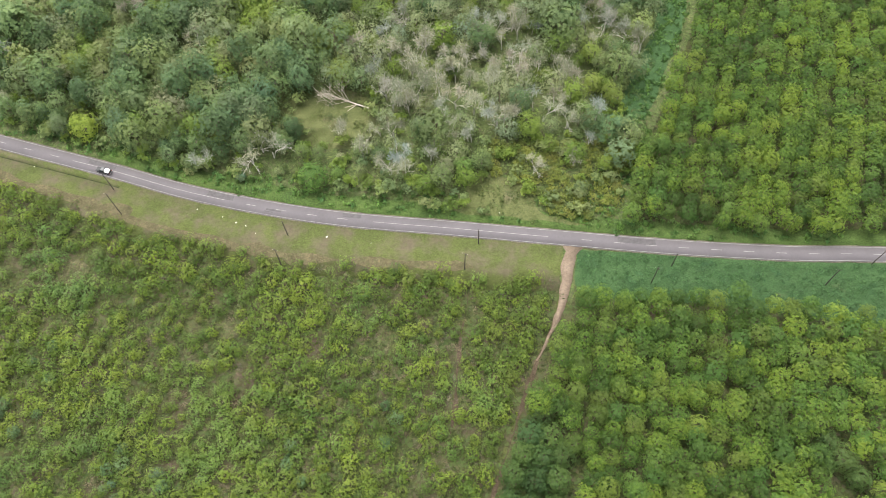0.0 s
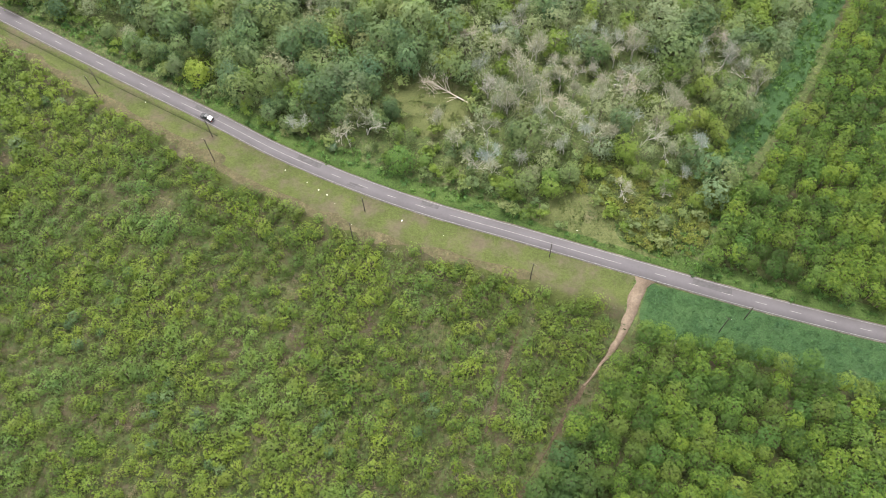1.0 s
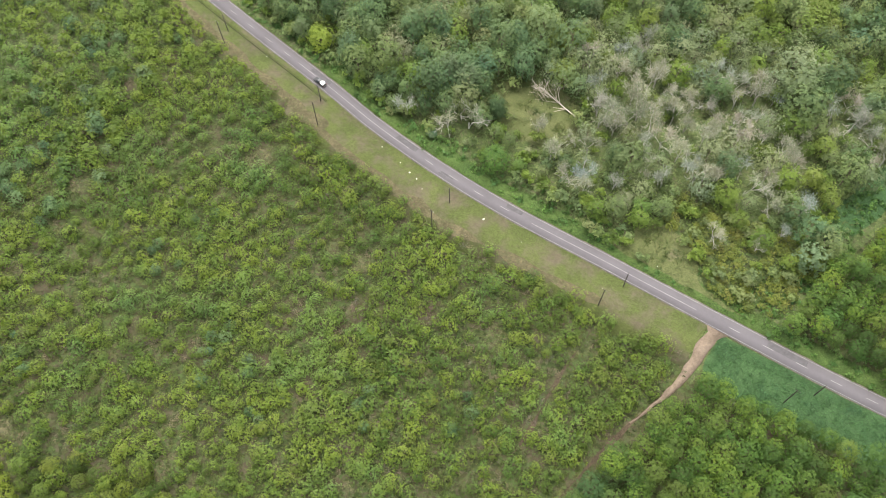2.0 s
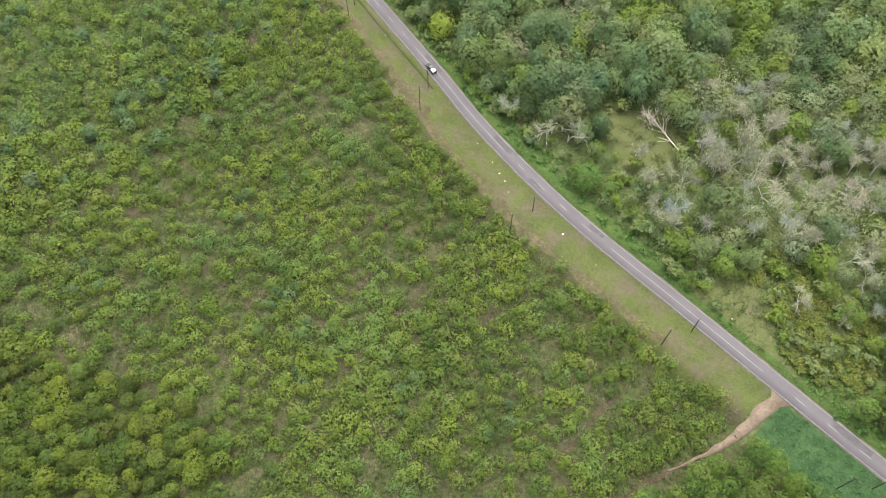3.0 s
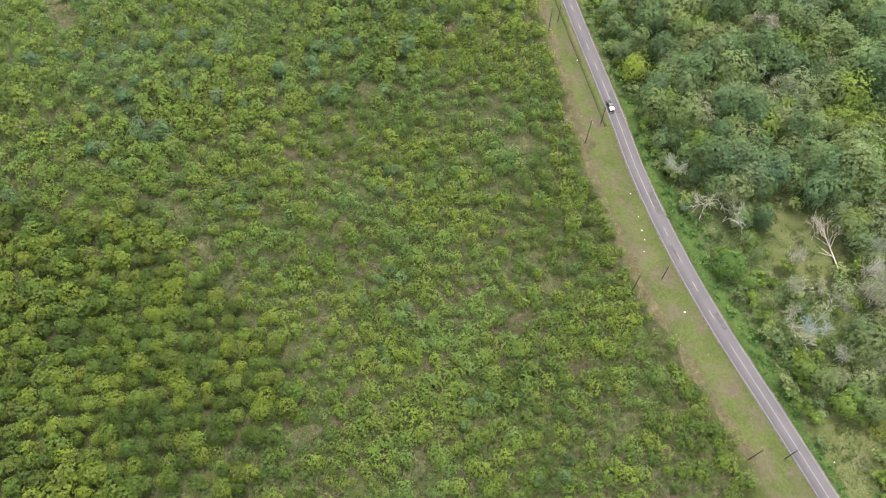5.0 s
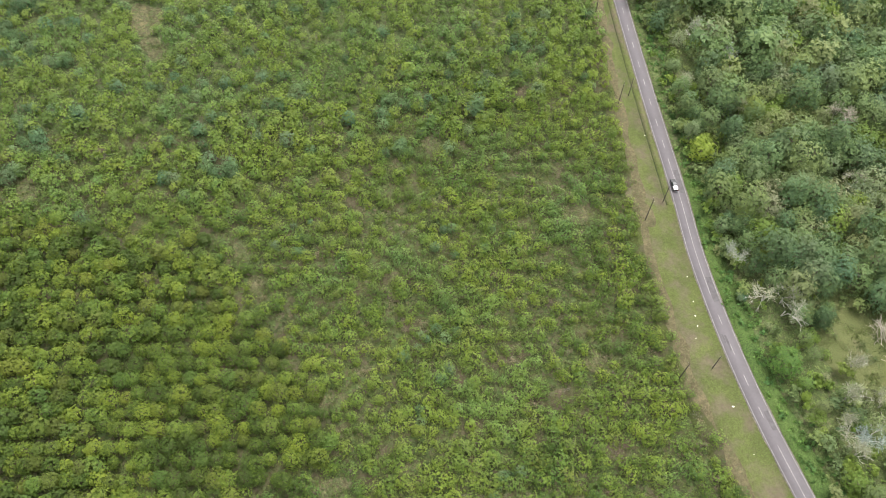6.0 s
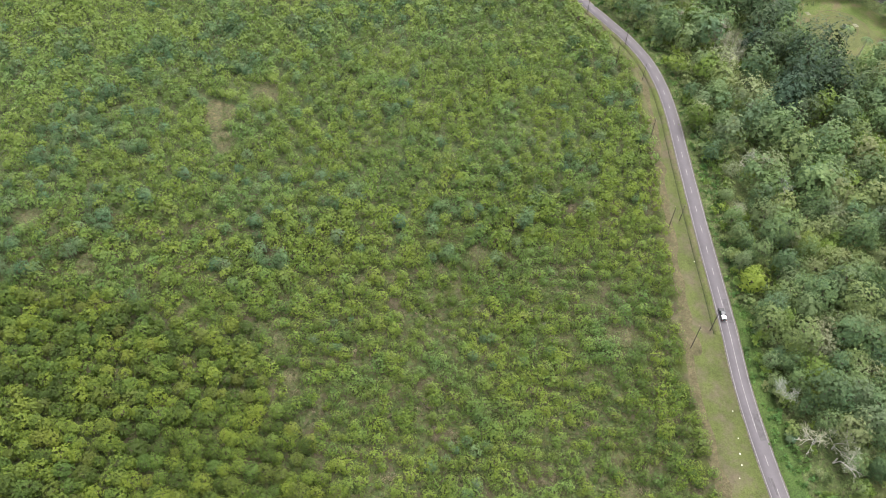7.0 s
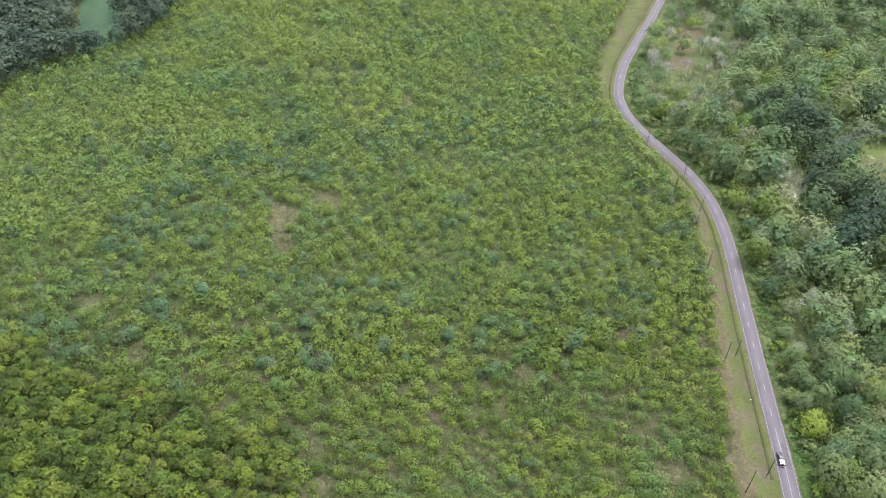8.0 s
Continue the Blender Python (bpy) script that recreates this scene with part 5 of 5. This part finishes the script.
# low plants of the field, grass on the verge, weeds in the clearings
p = np.stack([rng.uniform(42, 160, 2400), rng.uniform(82, 109, 2400)], 1)
p = p[(north_of(p, FIELD) > -3.5) & (north_of(p, [tuple(q) for q in near_road]) < -3.8) & (east_of(p, TRACK) > 2.5)]
field_plant = Kind("field_plants", "low deep green cover crop plants", "crop", "crop_leaf", shrub_shapes(21, 4, 1.5, 0.35, 14, 3, 0.30, 0.32))
field_plant.stand(rng, p, rng.uniform(0.6, 1.2, len(p)), "field_plants", "low deep green leafy cover crop", False)
p = np.stack([rng.uniform(-260, 42, 1500), rng.uniform(95, 178, 1500)], 1)
nr = north_of(p, [tuple(q) for q in near_road])
p = p[(nr < -3.6) & (north_of(p, SOUTH) > -1.0) & (soft_noise(p, 7, 4.0) > -0.15)]
tuss = Kind("grass_tussocks", "tufts of olive grass", "grass", "grass_leaf", shrub_shapes(22, 4, 0.9, 0.25, 10, 3, 0.26, 0.12))
tuss.stand(rng, p, rng.uniform(0.5, 1.3, len(p)), "grass_tussocks", "tufts of olive grass on the verge", False)
p = np.vstack([np.stack([rng.uniform(-58, -20, 620), rng.uniform(147, 174, 620)], 1), np.stack([rng.uniform(5, 54, 480), rng.uniform(116, 136, 480)], 1)])
p = p[(soft_noise(p, 5, 2.0) > -0.1) & (north_of(p, [tuple(q) for q in near_road]) > 5.0)]
p = np.vstack([p] + [np.stack([rng.normal(cx, ra * 0.5, 16), rng.normal(cy, rb * 0.5, 16)], 1) for (cx, cy), ra, rb in BARE if cy < 100])
under.stand(rng, p, rng.uniform(0.4, 1.3, len(p)), "clearing_weeds", "low olive weeds in clearings and bare patches", False)

# ---- poles ----


def utility_pole(x, y, height, lean_x, lean_y, label, arm=False):
    top = tagged(new("utility_pole"), label, "utility pole", "roadside poles")
    top.location = (x, y, 0.0)
    tip = Vector((lean_x * height, lean_y * height, height))
    part("shaft", tube(bmesh.new(), (0, 0, -0.5), tip, 0.17, 0.11, 10), "pole_wood", top)
    if arm:
        d = Vector((0.93, -0.30, 0))
        part("crossarm", tube(bmesh.new(), tip - d * 0.9 - Vector((0, 0, 0.4)), tip + d * 0.9 - Vector((0, 0, 0.4)), 0.06, 0.06, 6), "pole_wood", top)
        for k in (-0.8, 0.0, 0.8):
            part("insulator", tube(bmesh.new(), tip + d * k - Vector((0, 0, 0.36)), tip + d * k - Vector((0, 0, 0.12)), 0.06, 0.04, 8), "white_stone", top, "white ceramic insulator")
    else:
        part("bracket", tube(bmesh.new(), tip - Vector((0.25, 0, 0.35)), tip + Vector((0.25, 0, -0.35)), 0.04, 0.04, 6), "pole_metal", top)
    return top, Vector((x, y, 0)) + tip


TALL = [(119.2, 96.3, 10.5, -0.05, 0.02), (65.0, 96.8, 10.5, -0.05, 0.01), (6.8, 101.0, 11.4, -0.01, 0.0), (-50.9, 102.4, 10.8, 0.0, 0.0), (-105.2, 120.8, 12.5, -0.01, 0.01),
        (-156.0, 137.4, 11.6, 0.0, 0.0), (-204.5, 152.5, 11.5, 0.01, 0.0), (-258, 160.0, 11.5, 0.0, 0.01)]
LOW = [(135.5, 103.6, 9.0, -0.02, 0.0), (72.2, 102.8, 8.8, -0.05, 0.0), (11.4, 110.4, 9.6, -0.04, -0.02), (-50.0, 113.3, 9.3, -0.01, -0.03), (-109.8, 130.4, 9.6, 0.0, -0.01),
       (-158.5, 143.2, 9.4, 0.0, 0.0), (-242.3, 166.0, 9.5, 0.02, 0.02), (-269, 169.3, 9.5, 0.0, 0.0), (-301, 162.9, 9.5, 0.0, 0.0)]
tall_tips = [utility_pole(*q, "tall dark wooden power pole on the grass verge", True)[1] for q in TALL]
low_tips = [utility_pole(*q, "dark wooden telephone pole beside the road")[1] for q in LOW]

# ---- white stones on the verge ----


def marker_stone(x, y, size):
    bm = bmesh.new()
    bmesh.ops.create_icosphere(bm, subdivisions=2, radius=size, matrix=Matrix.Diagonal((1.3, 0.9, 0.6, 1)))
    for v in bm.verts:
        v.co *= 1 + 0.28 * noise.noise(v.co * 2.5 + Vector((x, y, 0)))
    me = bpy.data.meshes.new("marker_stone")
    bm.to_mesh(me)
    bm.free()
    me.materials.append(M["white_stone"])
    ob = tagged(new("marker_stone", me), "small pale whitewashed stone on the grass", "stone", "stones on the verge")
    ob.matrix_basis = pose(x, y, 0.12 + size * 0.35, 0, 0, x * 37 % 360)
    return ob


for x, y, size in ((-80.7, 122.8, 0.34), (-72.0, 119.9, 0.3), (-67.3, 117.8, 0.42), (-64.0, 116.6, 0.36), (-60.5, 113.9, 0.22), (-37.4, 112.6, 0.5),
                   (-138.6, 139.3, 0.3), (18.5, 121.8, 0.3), (-23, 110.4, 0.2)):
    marker_stone(x, y, size * 0.6)

# ---- fallen tree ----
fallen = tagged(new("fallen_tree"), "bleached fallen tree with bare broken crown", "fallen tree")
fallen.location = (-26.4, 164.4, 0.5)
r = np.random.default_rng(31)
way = unit(np.array([-0.93, 0.34, 0.06]))
trunk_end = way * 11.0
fallen_trunk = new("trunk", mesh_of("trunk", *joined([stick((0, 0, 0), way * 5, 0.26, 0.22, 8), stick(way * 5, trunk_end, 0.22, 0.15, 8)]), "dead_wood"))
fallen_trunk.parent = fallen
for k in range(7):
    b = []
    w = unit(way + r.normal(0, 0.30, 3) * np.array([1, 1, 0.45]) + np.array([0, 0, 0.12]))
    branches(r, way * (6.0 + 0.75 * k), w, r.uniform(4.2, 5.8), 0.11, 3, b)
    v, q = joined(b)
    v[:, 2] = np.maximum(v[:, 2], -0.4)
    ob = new("branch", mesh_of("branch", v, q, "dead_wood"))
    ob.parent = fallen
for sx, sy in ((-0.75, -0.65), (-0.95, -0.3)):
    ob = new("branch", mesh_of("branch", *joined([stick(way * 4.5, way * 4.5 + np.array([sx, sy, -0.02]) * 4.6, 0.12, 0.05, 5)]), "dead_wood"))
    ob.parent = fallen

# ---- palms ----


def palm(x, y, height, n, label, reach=3.2):
    top = tagged(new("palm"), label, "palm")
    top.location = (x, y, 0)
    part("trunk", tube(bmesh.new(), (0, 0, -0.2), (0.3, 0.2, height), 0.2, 0.13, 8), "grey_bark", top)
    r = np.random.default_rng(int(abs(x)))
    for k in range(n):
        a, up = k * 2 * math.pi / n + r.uniform(-0.2, 0.2), r.uniform(0.25, 0.9)
        vs, qs = [], []
        spine = [np.array([0.3, 0.2, height]) + reach * t * np.array([math.cos(a), math.sin(a), up - 1.25 * t * up - 0.25 * t]) for t in np.linspace(0, 1, 8)]
        for i in range(7):
            d = unit(spine[i + 1] - spine[i])
            side = unit(np.cross(d, [0, 0, 1]))
            w = 0.75 * math.sin(math.pi * (i + 1.2) / 8.4)
            for sg in (-1, 1):
                m = len(vs)
                vs += [spine[i], spine[i] + sg * side * w + d * 0.4 - np.array([0, 0, 0.2]), spine[i] + sg * side * w * 0.9 + d * 0.62 - np.array([0, 0, 0.22]), spine[i] + d * 0.34]
                qs.append([m, m + 1, m + 2, m + 3])
        ob = new("frond", mesh_of("frond", np.array(vs), np.array(qs), "dark_leaf" if height > 6 else "wild_leaf"))
        ob.parent = top


palm(-211, 224, 9.0, 14, "broad-fronded dark palm among forest trees", 3.6)
palm(-241, 268, 12.0, 15, "tall coconut palm beside the lawn", 3.6)
palm(-232, 272, 11.0, 13, "tall coconut palm beside the lawn", 3.4)
palm(-68, 134.5, 2.6, 8, "low blue-green fan palm at the forest edge", 2.1)
palm(-296, 240, 10.0, 12, "dark palm in the forest", 3.2)

# ---- pickup ----
car = tagged(new("pickup_truck"), "black pickup truck with white covered load on the road", "pickup truck")
s0 = arc_of(-114)
c0, c1 = at_arc(s0), at_arc(s0 + 2.0)
heading = math.degrees(math.atan2(c1[1] - c0[1], c1[0] - c0[0]))
side = unit(offset(np.array([c0, c1]), 1.0)[0] - c0)
spot = c0 + side * 1.15
car.matrix_basis = pose(float(spot[0]), float(spot[1]), 0.222, 0, 0, heading)
bm = box(bmesh.new(), 0.0, 0, 0.72, 5.1, 1.82, 0.62, 0.14)
body_part = part("body", bm, "car_paint", car)
bm = bmesh.new()
r4 = bmesh.ops.create_cube(bm, size=1.0, matrix=Matrix.Translation((0.25, 0, 1.36)) @ Matrix.Diagonal((1.9, 1.66, 0.72, 1)))
for v in bm.verts:
    if v.co.z > 1.4:
        v.co.x = 0.25 + (v.co.x - 0.25) * (0.62 if v.co.x > 0.25 else 0.86)
        v.co.y *= 0.84
cabin = part("cabin", bm, "glass", car, "dark glazed cabin")
part("roof", box(bmesh.new(), 0.06, 0, 1.74, 1.15, 1.2, 0.07, 0.03), "car_roof", car, "pale silver roof")
part("bonnet", box(bmesh.new(), 1.72, 0, 1.05, 1.35, 1.6, 0.08, 0.04), "car_paint", car)
part("windscreen", box(bmesh.new(), 1.0, 0, 1.05, 0.3, 1.5, 0.06, 0.02), "glass", car)
bm = bmesh.new()
for sx, sy, lx, ly in ((-1.6, 0.86, 1.85, 0.1), (-1.6, -0.86, 1.85, 0.1), (-2.5, 0, 0.1, 1.8)):
    box(bm, sx, sy, 1.12, lx, ly, 0.3, 0.03)
part("bed_rail", bm, "car_paint", car)
bm = bmesh.new()
bmesh.ops.create_grid(bm, x_segments=14, y_segments=12, size=0.5, matrix=Matrix.Translation((-1.5, 0, 1.35)) @ Matrix.Diagonal((1.85, 1.6, 1, 1)))
for v in bm.verts:
    ex = math.hypot((v.co.x + 1.5) / 1.06, v.co.y / 0.92)
    v.co.z += 0.5 * (1 - ex ** 3) + 0.06 * noise.noise(v.co * 3)
    if ex > 1.0:
        v.co.z -= 0.1
part("load_cover", bm, "car_white", car, "bulging white load sheet", True)
for sx in (1.6, -1.55):
    for sy in (0.82, -0.82):
        wheel = part("wheel", tube(bmesh.new(), (sx, sy - 0.12, 0.38), (sx, sy + 0.12, 0.38), 0.38, 0.38, 18), "tyre", car)
        part("rim", tube(bmesh.new(), (sx, sy - 0.13, 0.38), (sx, sy + 0.13, 0.38), 0.22, 0.22, 12), "rim", wheel)
for sy in (0.7, -0.7):
    part("headlight", box(bmesh.new(), 2.53, sy, 0.82, 0.08, 0.34, 0.18, 0.03), "clear_lamp", car)
    part("tail_light", box(bmesh.new(), -2.56, sy, 0.9, 0.06, 0.18, 0.3, 0.02), "red_lamp", car)
    part("mirror", box(bmesh.new(), 1.0, sy * 1.45, 1.2, 0.12, 0.2, 0.16, 0.03), "car_paint", car)
part("bumper", box(bmesh.new(), 2.58, 0, 0.5, 0.12, 1.75, 0.2, 0.04), "car_paint", car)
part("bumper", box(bmesh.new(), -2.6, 0, 0.5, 0.12, 1.75, 0.18, 0.04), "rim", car)
